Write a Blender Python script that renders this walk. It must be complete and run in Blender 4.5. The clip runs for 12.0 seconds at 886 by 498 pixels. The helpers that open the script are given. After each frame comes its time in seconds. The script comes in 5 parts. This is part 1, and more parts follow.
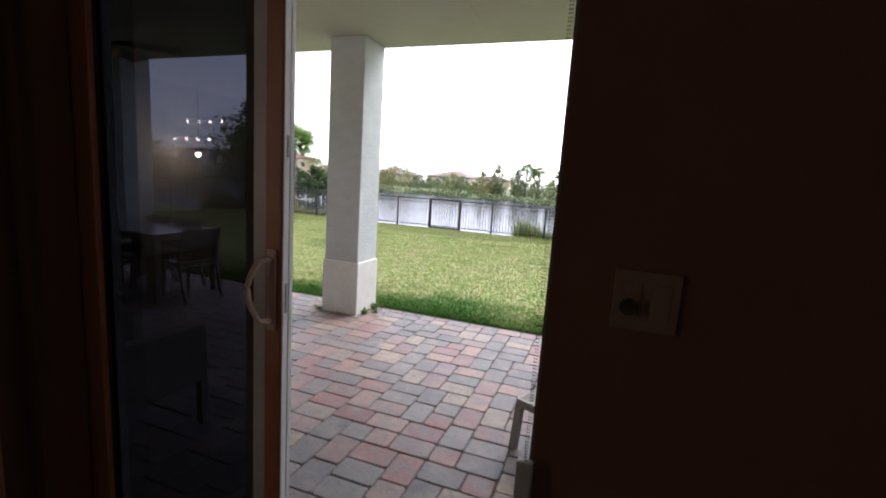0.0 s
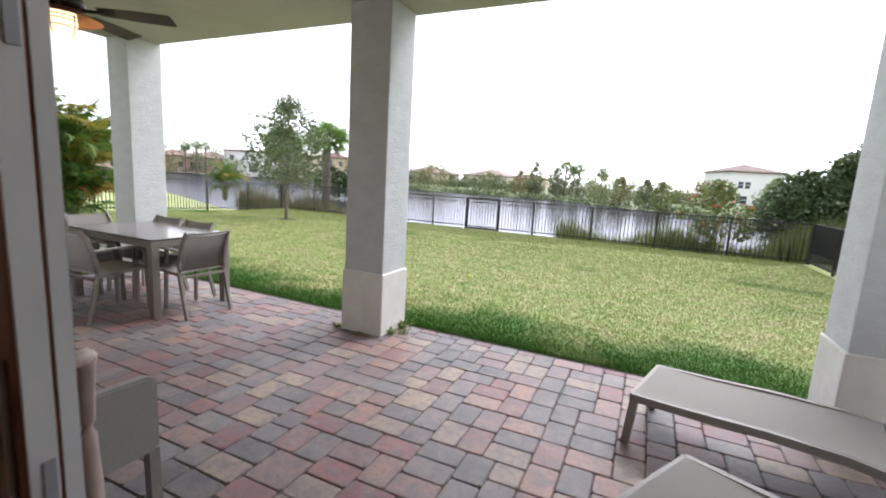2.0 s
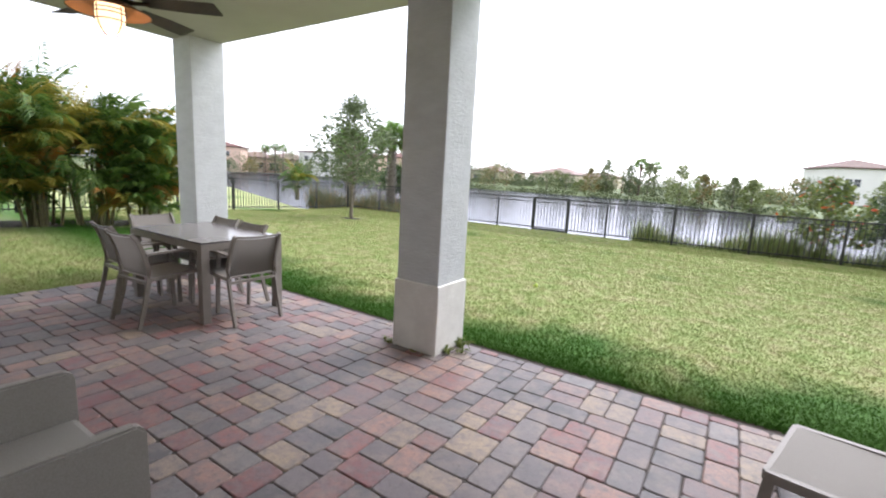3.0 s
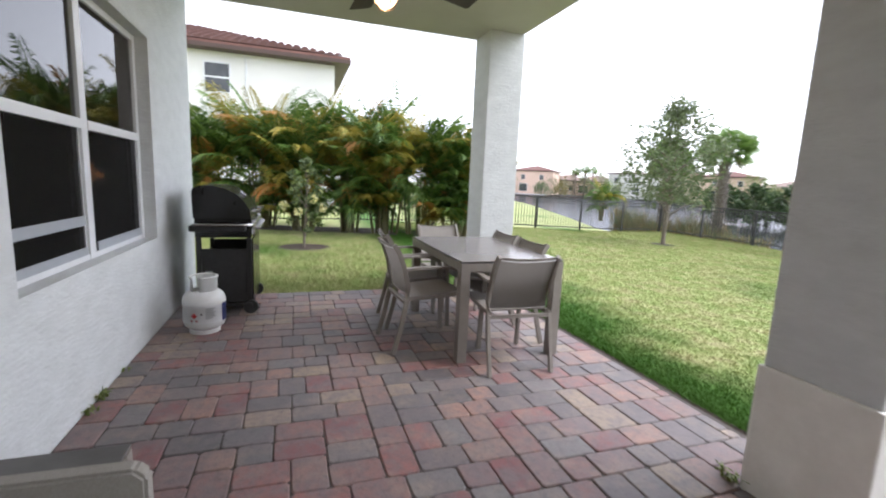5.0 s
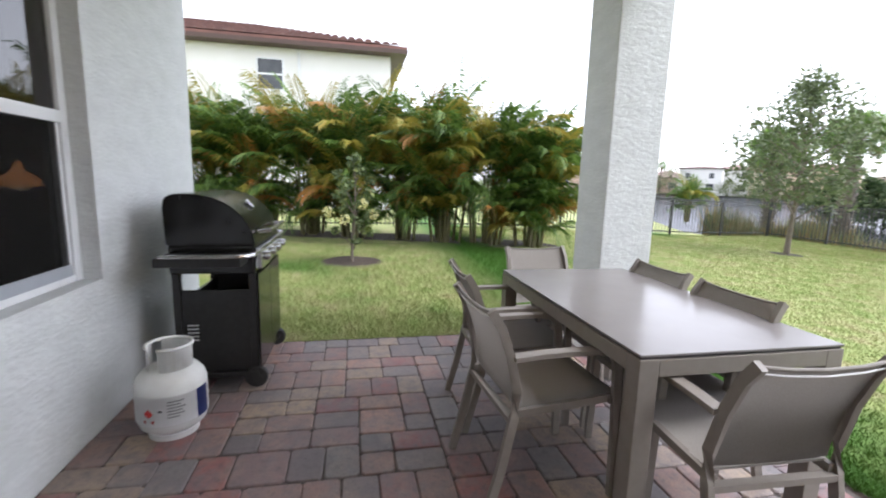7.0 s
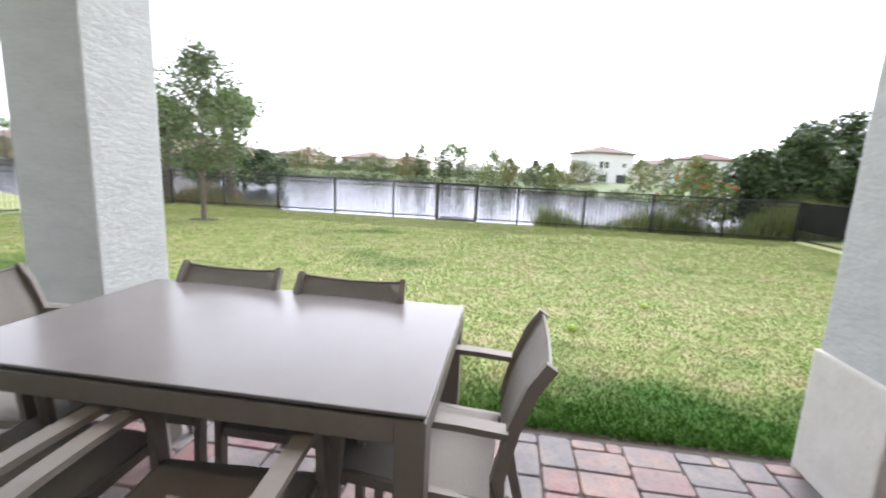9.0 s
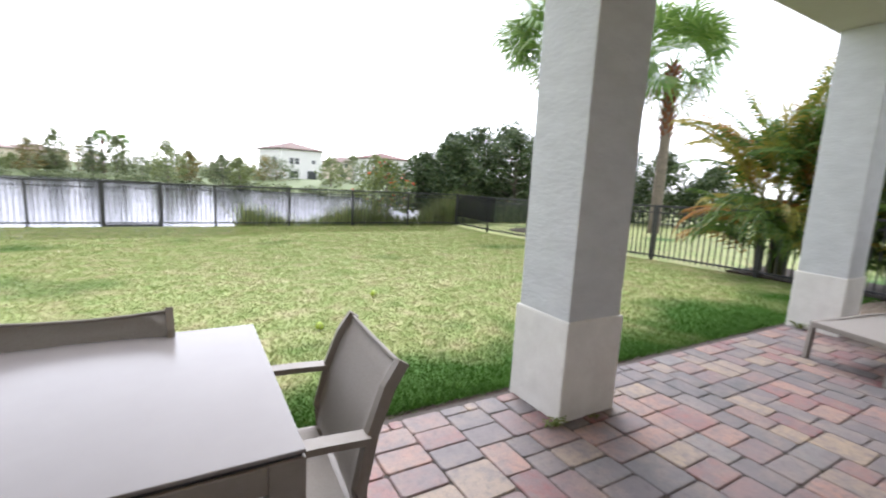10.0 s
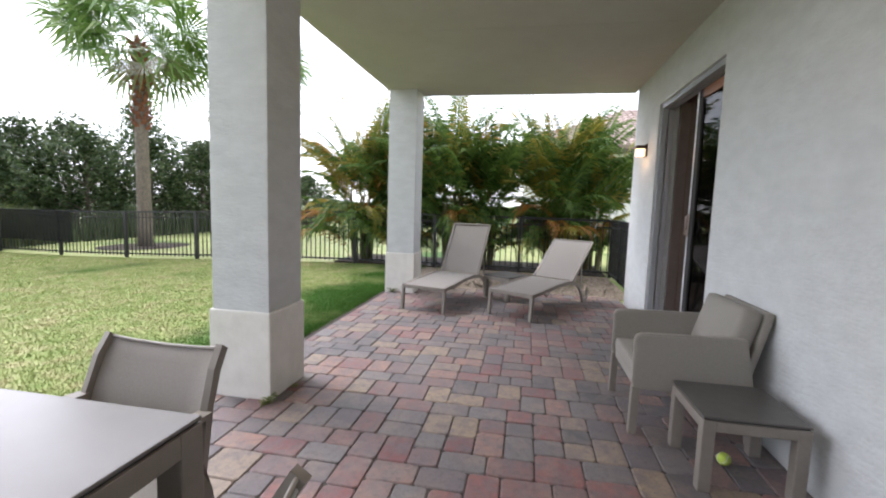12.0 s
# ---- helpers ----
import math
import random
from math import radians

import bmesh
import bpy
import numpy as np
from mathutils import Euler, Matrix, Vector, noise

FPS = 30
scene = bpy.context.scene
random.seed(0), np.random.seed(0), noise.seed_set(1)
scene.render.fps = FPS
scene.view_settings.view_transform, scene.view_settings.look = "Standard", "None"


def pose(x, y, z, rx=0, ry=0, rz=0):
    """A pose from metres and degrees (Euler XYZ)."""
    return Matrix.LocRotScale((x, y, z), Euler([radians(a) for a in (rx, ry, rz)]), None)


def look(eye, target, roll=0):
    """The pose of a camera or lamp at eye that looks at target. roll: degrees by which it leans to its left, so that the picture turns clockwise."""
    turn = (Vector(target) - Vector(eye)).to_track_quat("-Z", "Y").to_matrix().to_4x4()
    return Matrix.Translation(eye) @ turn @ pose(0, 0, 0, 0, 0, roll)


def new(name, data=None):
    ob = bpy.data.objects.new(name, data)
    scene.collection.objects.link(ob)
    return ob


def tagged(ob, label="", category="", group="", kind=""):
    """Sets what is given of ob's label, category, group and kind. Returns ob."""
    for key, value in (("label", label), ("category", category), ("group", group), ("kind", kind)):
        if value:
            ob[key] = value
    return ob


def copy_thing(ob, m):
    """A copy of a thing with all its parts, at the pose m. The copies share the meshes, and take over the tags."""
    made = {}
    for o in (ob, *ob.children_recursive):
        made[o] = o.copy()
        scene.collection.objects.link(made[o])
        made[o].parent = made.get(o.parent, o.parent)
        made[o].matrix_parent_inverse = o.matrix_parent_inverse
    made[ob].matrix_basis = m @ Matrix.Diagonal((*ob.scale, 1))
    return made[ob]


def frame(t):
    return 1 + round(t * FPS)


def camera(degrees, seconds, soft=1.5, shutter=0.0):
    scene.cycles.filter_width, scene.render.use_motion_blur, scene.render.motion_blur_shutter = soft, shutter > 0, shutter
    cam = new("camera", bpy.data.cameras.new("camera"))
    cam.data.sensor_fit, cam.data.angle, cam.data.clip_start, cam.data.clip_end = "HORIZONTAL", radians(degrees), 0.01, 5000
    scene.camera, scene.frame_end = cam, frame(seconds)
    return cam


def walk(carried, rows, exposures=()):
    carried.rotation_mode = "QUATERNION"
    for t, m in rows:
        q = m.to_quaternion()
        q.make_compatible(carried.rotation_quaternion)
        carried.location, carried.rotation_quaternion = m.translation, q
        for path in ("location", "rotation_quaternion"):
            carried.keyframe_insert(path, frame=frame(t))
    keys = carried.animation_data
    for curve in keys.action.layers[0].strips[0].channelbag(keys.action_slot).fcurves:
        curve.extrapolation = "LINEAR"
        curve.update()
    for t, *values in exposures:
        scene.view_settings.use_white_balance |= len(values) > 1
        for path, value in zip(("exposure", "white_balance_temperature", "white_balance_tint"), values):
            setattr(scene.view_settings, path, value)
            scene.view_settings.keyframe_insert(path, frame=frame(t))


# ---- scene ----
cam = camera(90.2, 12.0, soft=2.0, shutter=0.22)
PATH = [
    (0, (2.381, -1.083, 1.463), (1.706, 0.777, 1.166), 3.8),
    (0.5, (2.315, -0.943, 1.45), (1.614, 0.905, 1.146), 3.8),
    (1, (2.217, -0.742, 1.437), (1.494, 1.095, 1.118), 3.6),
    (1.5, (2.132, -0.517, 1.475), (1.369, 1.303, 1.103), 3.3),
    (2, (2.035, -0.318, 1.422), (1.212, 1.478, 1.111), 3.4),
    (2.5, (1.912, -0.104, 1.427), (1.005, 1.65, 1.113), 3.1),
    (4.5, (1.250, 0.858, 1.318), (-0.486, 1.793, 0.988), 2.9),
    (5, (0.821, 1.046, 1.263), (-1.052, 1.68, 0.966), 2.5),
    (5.5, (0.43, 1.164, 1.267), (-1.511, 1.542, 0.972), 2.9),
    (6, (0.016, 1.235, 1.27), (-1.951, 1.446, 0.978), 2.9),
    (6.5, (-0.395, 1.229, 1.278), (-2.361, 1.438, 0.981), 2.4),
    (8.5, (-1.636, 1.251, 1.241), (-2.549, 2.989, 0.862), 1.9),
    (9, (-1.816, 1.263, 1.263), (-2.089, 3.212, 0.906), 2.7),
    (9.5, (-1.979, 1.32, 1.262), (-1.568, 3.249, 0.93), 3.0),
    (10, (-2.144, 1.314, 1.27), (-1.147, 3.021, 0.964), 3.1),
    (10.5, (-2.287, 1.406, 1.222), (-0.814, 2.735, 0.969), 4.1),
    (11, (-2.472, 1.342, 1.255), (-0.728, 2.292, 1.016), 3.4),
    (11.5, (-2.708, 1.303, 1.28), (-0.815, 1.908, 1.055), 2.6),
    (12, (-2.883, 1.354, 1.277), (-0.927, 1.72, 1.075), 1.8),
]
walk(cam, [(t, look(eye, target, roll)) for t, eye, target, roll in PATH], [(0, 1.8, 6080, 15), (1.5, 1.76, 6080, 15), (2.5, 1.74, 6080, 15), (4.5, 1.83, 6040, 15), (6, 1.9, 6000, 15), (6.7, 1.92, 6000, 15), (8.5, 1.86, 6060, 15), (10, 1.83, 6080, 15), (12, 1.8, 6080, 15)])

# ---- world and light ----
world = bpy.data.worlds.new("world")
scene.world = world
world.use_nodes = True
wn = world.node_tree.nodes
sky = wn.new("ShaderNodeTexSky")
sky.sky_type = "NISHITA"
sky.sun_disc = False
sky.sun_elevation, sky.sun_rotation = radians(48), radians(20)
sky.air_density, sky.dust_density, sky.ozone_density = 1.0, 1.0, 1.0
grey = wn.new("ShaderNodeHueSaturation")
grey.inputs["Saturation"].default_value = 0.12
world.node_tree.links.new(sky.outputs[0], grey.inputs["Color"])
world.node_tree.links.new(grey.outputs[0], wn["Background"].inputs[0])
wn["Background"].inputs[1].default_value = 0.15
sun = new("sun", bpy.data.lights.new("sun", "SUN"))
sun.data.energy, sun.data.angle, sun.data.color = 0.8, radians(25), (1.0, 0.97, 0.92)
sun.matrix_world = look((0, 0, 30), (-8, -20, 0))

# ---- materials ----
def sock(node, name, value):
    node.inputs[name].default_value = value

def material(name, c1, c2=None, scale=8.0, rough=0.7, metal=0.0, bump=0.0, bscale=60.0, c3=None, scale3=0.8, amount3=0.5, stretch=(1, 1, 1), rnd=0.0, spec=0.5):
    """A surface with two colours mixed by fine noise, a third by broad stains, and fine relief."""
    m = bpy.data.materials.new(name)
    m.use_nodes = True
    nt = m.node_tree
    b = nt.nodes["Principled BSDF"]
    sock(b, "Roughness", rough), sock(b, "Metallic", metal), sock(b, "Specular IOR Level", spec)
    co = nt.nodes.new("ShaderNodeTexCoord")
    mp = nt.nodes.new("ShaderNodeMapping")
    sock(mp, "Scale", stretch)
    nt.links.new(co.outputs["Object"], mp.inputs["Vector"])
    def noisy(s, detail=4.0):
        n = nt.nodes.new("ShaderNodeTexNoise")
        sock(n, "Scale", s), sock(n, "Detail", detail), sock(n, "Roughness", 0.6)
        nt.links.new(mp.outputs[0], n.inputs["Vector"])
        return n
    def ramp(src, lo, hi):
        r = nt.nodes.new("ShaderNodeMapRange")
        sock(r, "From Min", lo), sock(r, "From Max", hi)
        nt.links.new(src, r.inputs["Value"])
        return r.outputs[0]
    def mix(f, a, bcol):
        x = nt.nodes.new("ShaderNodeMix")
        x.data_type = "RGBA"
        nt.links.new(f, x.inputs[0])
        for i, v in ((6, a), (7, bcol)):
            if isinstance(v, tuple):
                x.inputs[i].default_value = (*v, 1)
            else:
                nt.links.new(v, x.inputs[i])
        return x.outputs[2]
    col = mix(ramp(noisy(scale).outputs[0], 0.35, 0.65), c1, c2 or tuple(0.85 * v for v in c1))
    if c3:
        f = nt.nodes.new("ShaderNodeMath")
        f.operation = "MULTIPLY"
        f.inputs[1].default_value = amount3
        nt.links.new(ramp(noisy(scale3).outputs[0], 0.45, 0.62), f.inputs[0])
        col = mix(f.outputs[0], col, c3)
    if rnd:
        oi = nt.nodes.new("ShaderNodeObjectInfo")
        hv = nt.nodes.new("ShaderNodeHueSaturation")
        r = nt.nodes.new("ShaderNodeMapRange")
        sock(r, "To Min", 1 - rnd), sock(r, "To Max", 1 + rnd)
        nt.links.new(oi.outputs["Random"], r.inputs["Value"])
        nt.links.new(r.outputs[0], hv.inputs["Value"])
        nt.links.new(col, hv.inputs["Color"])
        col = hv.outputs[0]
    nt.links.new(col, b.inputs["Base Color"])
    if bump:
        bp = nt.nodes.new("ShaderNodeBump")
        sock(bp, "Strength", bump), sock(bp, "Distance", 0.01)
        nt.links.new(noisy(bscale, 6.0).outputs[0], bp.inputs["Height"])
        nt.links.new(bp.outputs[0], b.inputs["Normal"])
    return m

M_STUCCO = material("stucco", (0.62, 0.635, 0.635), (0.56, 0.575, 0.575), 5, 0.8, bump=0.8 * 0.75, bscale=22, stretch=(1, 1, 2.2))
M_BASE = material("column_base_paint", (0.78, 0.76, 0.71), (0.72, 0.70, 0.65), 7, 0.75, bump=0.25, bscale=35, c3=(0.45, 0.42, 0.36), scale3=6, amount3=0.12)
M_SOFFIT = material("soffit", (0.49, 0.47, 0.425), (0.46, 0.44, 0.395), 3, 0.9, bump=0.15, bscale=60)
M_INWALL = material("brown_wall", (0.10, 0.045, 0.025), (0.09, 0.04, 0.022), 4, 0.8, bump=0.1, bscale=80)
M_TAUPE = material("taupe_metal", (0.24, 0.215, 0.19), (0.22, 0.195, 0.17), 20, 0.45, spec=0.4)
M_SLING = material("sling_mesh", (0.39, 0.36, 0.33), (0.335, 0.31, 0.28), 260, 0.8, bump=0.3, bscale=400)
def lets_light_through(m, part_of):
    """Woven mesh: some of the light passes through the weave."""
    nt = m.node_tree
    b = nt.nodes["Principled BSDF"]
    t, mx = nt.nodes.new("ShaderNodeBsdfTranslucent"), nt.nodes.new("ShaderNodeMixShader")
    nt.links.new(b.inputs["Base Color"].links[0].from_socket, t.inputs["Color"])
    mx.inputs[0].default_value = part_of
    nt.links.new(b.outputs[0], mx.inputs[1]), nt.links.new(t.outputs[0], mx.inputs[2])
    nt.links.new(mx.outputs[0], nt.nodes["Material Output"].inputs["Surface"])
lets_light_through(M_SLING, 0.3)
M_GLASSTOP = material("table_glass", (0.20, 0.185, 0.18), (0.185, 0.17, 0.165), 3, 0.22, spec=0.4)
M_LABEL = material("white_label", (0.80, 0.80, 0.80), (0.74, 0.74, 0.74), 12, 0.5)
M_BLACK = material("black_metal", (0.018, 0.018, 0.018), (0.012, 0.012, 0.012), 30, 0.45)
M_LAWN = material("lawn", (0.13, 0.17, 0.035), (0.20, 0.20, 0.06), 14, 0.95, bump=0.4, bscale=120)
M_SAND = material("joint_sand", (0.085, 0.072, 0.062), (0.05, 0.042, 0.037), 40, 0.95)
M_WATER = material("water", (0.05, 0.06, 0.06), (0.045, 0.055, 0.055), 0.3, 0.16, bump=0.9, bscale=1.6, stretch=(1, 2.5, 1))
def rippled(m, tint):
    """Wind-rippled water: part mirror, part dark depth."""
    nt = m.node_tree
    b = nt.nodes["Principled BSDF"]
    gl, mx = nt.nodes.new("ShaderNodeBsdfGlossy"), nt.nodes.new("ShaderNodeMixShader")
    sock(gl, "Color", (*tint, 1)), sock(gl, "Roughness", 0.14), sock(b, "Specular IOR Level", 0.0), sock(b, "Roughness", 0.6)
    mx.inputs[0].default_value = 0.85
    nt.links.new(b.inputs["Normal"].links[0].from_socket, gl.inputs["Normal"])
    nt.links.new(b.outputs[0], mx.inputs[1]), nt.links.new(gl.outputs[0], mx.inputs[2])
    nt.links.new(mx.outputs[0], nt.nodes["Material Output"].inputs["Surface"])
rippled(M_WATER, (0.41, 0.41, 0.445))

# ---- mesh helpers ----
def part(name, bm, mat, parent=None, label="", smooth=False):
    me = bpy.data.meshes.new(name)
    bmesh.ops.recalc_face_normals(bm, faces=bm.faces)
    if smooth:
        for f in bm.faces:
            f.smooth = True
    bm.to_mesh(me)
    bm.free()
    me.materials.append(mat)
    ob = new(name, me)
    if parent is not None:
        ob.parent = parent
    if label:
        tagged(ob, label)
    return ob

def thing(name, label, category, group="", m=None, kind=""):
    ob = new(name)
    if m is not None:
        ob.matrix_basis = m
    return tagged(ob, label, category, group, kind)

def box(bm, x0, y0, z0, x1, y1, z1, bevel=0.0, m=None):
    vs = [bm.verts.new((x, y, z)) for z in (z0, z1) for x, y in ((x0, y0), (x1, y0), (x1, y1), (x0, y1))]
    fs = [bm.faces.new([vs[i] for i in q]) for q in ((3, 2, 1, 0), (4, 5, 6, 7), (0, 1, 5, 4), (1, 2, 6, 5), (2, 3, 7, 6), (3, 0, 4, 7))]
    if bevel:
        es = list({e for f in fs for e in f.edges})
        r = bmesh.ops.bevel(bm, geom=es, offset=bevel, segments=2, profile=0.6, affect="EDGES")
        vs = list({v for f in r["faces"] for v in f.verts} | {v for v in vs if v.is_valid})
    if m is not None:
        bmesh.ops.transform(bm, matrix=m, verts=vs)
    return bm

def boxes(*rows, bevel=0.0):
    bm = bmesh.new()
    for r in rows:
        box(bm, *r, bevel=bevel)
    return bm

def tube(bm, pts, r, seg=8, r2=None, close=True, flat=None):
    """A swept tube through pts; flat=(w, h) sweeps a rectangle instead."""
    pts = [Vector(p) for p in pts]
    rings = []
    n = len(pts)
    up0 = Vector((0, 0, 1))
    for i, p in enumerate(pts):
        d = (pts[min(i + 1, n - 1)] - pts[max(i - 1, 0)]).normalized()
        side = d.cross(up0)
        if side.length < 0.05:
            side = d.cross(Vector((0, 1, 0)))
        side.normalize()
        upv = side.cross(d).normalized()
        rr = r if r2 is None else r + (r2 - r) * i / max(n - 1, 1)
        if flat:
            w, h = flat
            ring = [p + side * a * w / 2 + upv * b * h / 2 for a, b in ((-1, -1), (1, -1), (1, 1), (-1, 1))]
        else:
            ring = [p + (side * math.cos(2 * math.pi * k / seg) + upv * math.sin(2 * math.pi * k / seg)) * rr for k in range(seg)]
        rings.append([bm.verts.new(v) for v in ring])
    k = len(rings[0])
    for a, b in zip(rings, rings[1:]):
        for i in range(k):
            bm.faces.new((a[i], a[(i + 1) % k], b[(i + 1) % k], b[i]))
    if close:
        bm.faces.new(rings[0][::-1]), bm.faces.new(rings[-1])
    return bm

def lathe(bm, prof, seg=24, m=None):
    """A turned shape from (radius, height) pairs."""
    rings = []
    for r, z in prof:
        rings.append([bm.verts.new((r * math.cos(2 * math.pi * k / seg), r * math.sin(2 * math.pi * k / seg), z)) for k in range(seg)])
    for a, b in zip(rings, rings[1:]):
        for i in range(seg):
            bm.faces.new((a[i], a[(i + 1) % seg], b[(i + 1) % seg], b[i]))
    bm.faces.new(rings[0][::-1]), bm.faces.new(rings[-1])
    if m is not None:
        bmesh.ops.transform(bm, matrix=m, verts=[v for ring in rings for v in ring])
    return bm

def sweep_sheet(bm, prof, x0, x1, thick):
    """A sheet from a side profile of (y, z) pairs, drawn out from x0 to x1."""
    n = len(prof)
    a = []
    for i, (y, z) in enumerate(prof):
        p, q = prof[max(i - 1, 0)], prof[min(i + 1, n - 1)]
        d = Vector((0, q[0] - p[0], q[1] - p[1])).normalized()
        nn = Vector((0, -d.z, d.y)) * thick / 2
        a.append([bm.verts.new(Vector((x, y, z)) + s * nn) for s in (1, -1) for x in (x0, x1)])
    for u, v in zip(a, a[1:]):
        for i, j in ((0, 1), (1, 3), (3, 2), (2, 0)):
            bm.faces.new((u[i], u[j], v[j], v[i]))
    for u in (a[0], a[-1]):
        bm.faces.new((u[0], u[1], u[3], u[2]))
    return bm

# ---- the plan ----
SOFFIT = 2.84
PX0, PX1, PY1 = -4.18, 3.80, 3.33          # patio: west, east and north edge
COLS = ((-4.015, -3.59), (-0.435, 0.0), (3.16, 3.59))
CY0, CY1 = 2.895, 3.325
DX0, DX1, DZ = 0.74, 2.37, 2.42            # door opening
WX0, WX1, WZ0, WZ1 = -3.22, -1.325, 0.715, 2.24   # window opening
HX0, HX1 = -4.58, 3.42                     # house wall ends
LAKE = -1.0

def lawn_z(x, y):
    s = min(max((y - 3.6) / 10.0, 0.0), 1.0)
    return -0.03 - 0.25 * s * s * (3 - 2 * s)

def ground_z(x, y):
    """Lawn, the slope behind the fence, the lake's bed and the far bank."""
    z = lawn_z(x, y)
    near = 16.2 + 0.8 * math.sin(x * 0.13) + (max(0, -14 - x) * 0.33) + max(0, x - 5) * 0.9
    far = 78 + 0.08 * (-x) + 3 * math.sin(x * 0.05) - max(0, x + 12) * 1.3
    d = min(y - near, far - y)
    edge = min(max(d / 3.0, -1.0), 1.0)
    if d > -3:
        z += (edge + 1) / 2 * (-1.6)
    if y > far:
        z = -0.75 + min((y - far) / 25, 1) * 0.75 if y < far + 60 else 0.0
        if d > -3:
            z = min(z, -0.75 - (edge + 1) * 0.6)
    return z

# ground: one sheet to the horizon
def axis(near0, near1, step, far):
    a = list(np.arange(near0, near1 + 1e-6, step))
    g, s = [], step
    x = near1
    while x < far:
        s *= 1.18
        x += s
        g.append(x)
    l, s = [], step
    x = near0
    while x > -far:
        s *= 1.18
        x -= s
        l.append(x)
    return l[::-1] + a + g

def sheet(name, xs, ys, f, mat):
    verts = [(x, y, f(x, y)) for y in ys for x in xs]
    n = len(xs)
    faces = [(j * n + i, j * n + i + 1, (j + 1) * n + i + 1, (j + 1) * n + i) for j in range(len(ys) - 1) for i in range(n - 1)]
    me = bpy.data.meshes.new(name)
    me.from_pydata(verts, [], faces)
    me.materials.append(mat)
    for p in me.polygons:
        p.use_smooth = True
    return new(name, me)

def yard(x, y):
    if HX0 - 0.3 < x < PX1 and y < PY1 + 0.05 and y > -12:
        return -0.09
    return ground_z(x, y)

ground = tagged(sheet("ground", axis(-26, 14, 0.5, 1500), axis(-12, 100, 0.7, 1500), yard, M_LAWN), "mown yellowish green lawn sloping gently down to a lake", "lawn", kind="structure")
bm = bmesh.new()
vs = [bm.verts.new(v) for v in ((-320, 15, LAKE), (120, 15, LAKE), (120, 170, LAKE), (-320, 170, LAKE))]
bm.faces.new(vs)
tagged(part("water", bm, M_WATER), "calm pale lake water reflecting an overcast sky", "water", kind="structure")

# patio bed under the pavers
bed = tagged(part("patio_floor", boxes((PX0, 0.0, -0.12, PX1, PY1, -0.009)), M_SAND), "patio of tumbled concrete pavers in grey, red and tan", "patio", kind="structure")

# house wall with its openings, soffit, columns
bm = boxes((HX0, -0.2, -0.1, WX0, 0, 3.1), (WX0, -0.2, -0.1, WX1, 0, WZ0), (WX0, -0.2, WZ1, WX1, 0, 3.1), (WX1, -0.2, -0.1, DX0, 0, 3.1), (DX0, -0.2, DZ, DX1, 0, 3.1), (DX1, -0.2, -0.1, HX1, 0, 3.1))
bmesh.ops.remove_doubles(bm, verts=bm.verts, dist=0.0005)
tagged(part("wall_north", bm, M_STUCCO), "pale grey-green textured stucco house wall", "wall", kind="structure")
tagged(part("wall_west", boxes((HX0, -9, -0.1, HX0 + 0.25, -0.25, 3.1)), M_STUCCO), "pale stucco side wall of the house", "wall", kind="structure")
tagged(part("wall_east", boxes((HX1 - 0.25, -9, -0.1, HX1, -0.25, 3.1)), M_STUCCO), "pale stucco side wall of the house", "wall", kind="structure")
tagged(part("wall_south", boxes((HX0 + 0.25, -9, -0.1, HX1 - 0.25, -8.75, 3.1)), M_STUCCO), "plain rear wall of the room", "wall", kind="structure")
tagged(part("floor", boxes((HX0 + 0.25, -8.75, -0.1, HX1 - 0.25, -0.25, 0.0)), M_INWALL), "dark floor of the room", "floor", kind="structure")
tagged(part("ceiling", boxes((-4.01, 0.0, SOFFIT, 3.60, CY1 + 0.02, 3.1)), M_SOFFIT), "beige painted soffit over the patio", "ceiling", kind="structure")
tagged(part("ceiling_trim", boxes((1.20, 0.02, SOFFIT - 0.002, 1.206, CY1 - 0.3, SOFFIT - 0.0005)), M_SOFFIT), "narrow control joint in the soffit", "joint", kind="structure")
tagged(part("ceiling_room", boxes((HX0 + 0.25, -8.75, 2.75, HX1 - 0.25, -0.25, 3.1)), M_SOFFIT), "painted ceiling of the room", "ceiling", kind="structure")
tagged(part("roof", boxes((HX0 - 0.1, -9.1, 3.1, 3.70, CY1 + 0.1, 3.25)), M_SOFFIT), "flat roof slab over house and patio", "roof", kind="structure")
for x0, x1 in COLS:
    dy = 0.05 if x0 < -3 else 0.0
    c = thing("column", "square stucco patio column with a thicker cream base", "column", "patio columns", kind="structure")
    part("base", boxes((x0, CY0 + dy, -0.1, x1, CY1 + dy, 0.565), bevel=0.012), M_BASE, c, "cream painted plinth")
    part("shaft", boxes((x0 + 0.016, CY0 + 0.016 + dy, 0.56, x1 - 0.016, CY1 - 0.016 + dy, SOFFIT), bevel=0.008), M_STUCCO, c)

# ---- furniture ----
def legs(parent, rows, mat, bevel=0.004):
    for r in rows:
        part("leg", boxes(r, bevel=bevel), mat, parent)

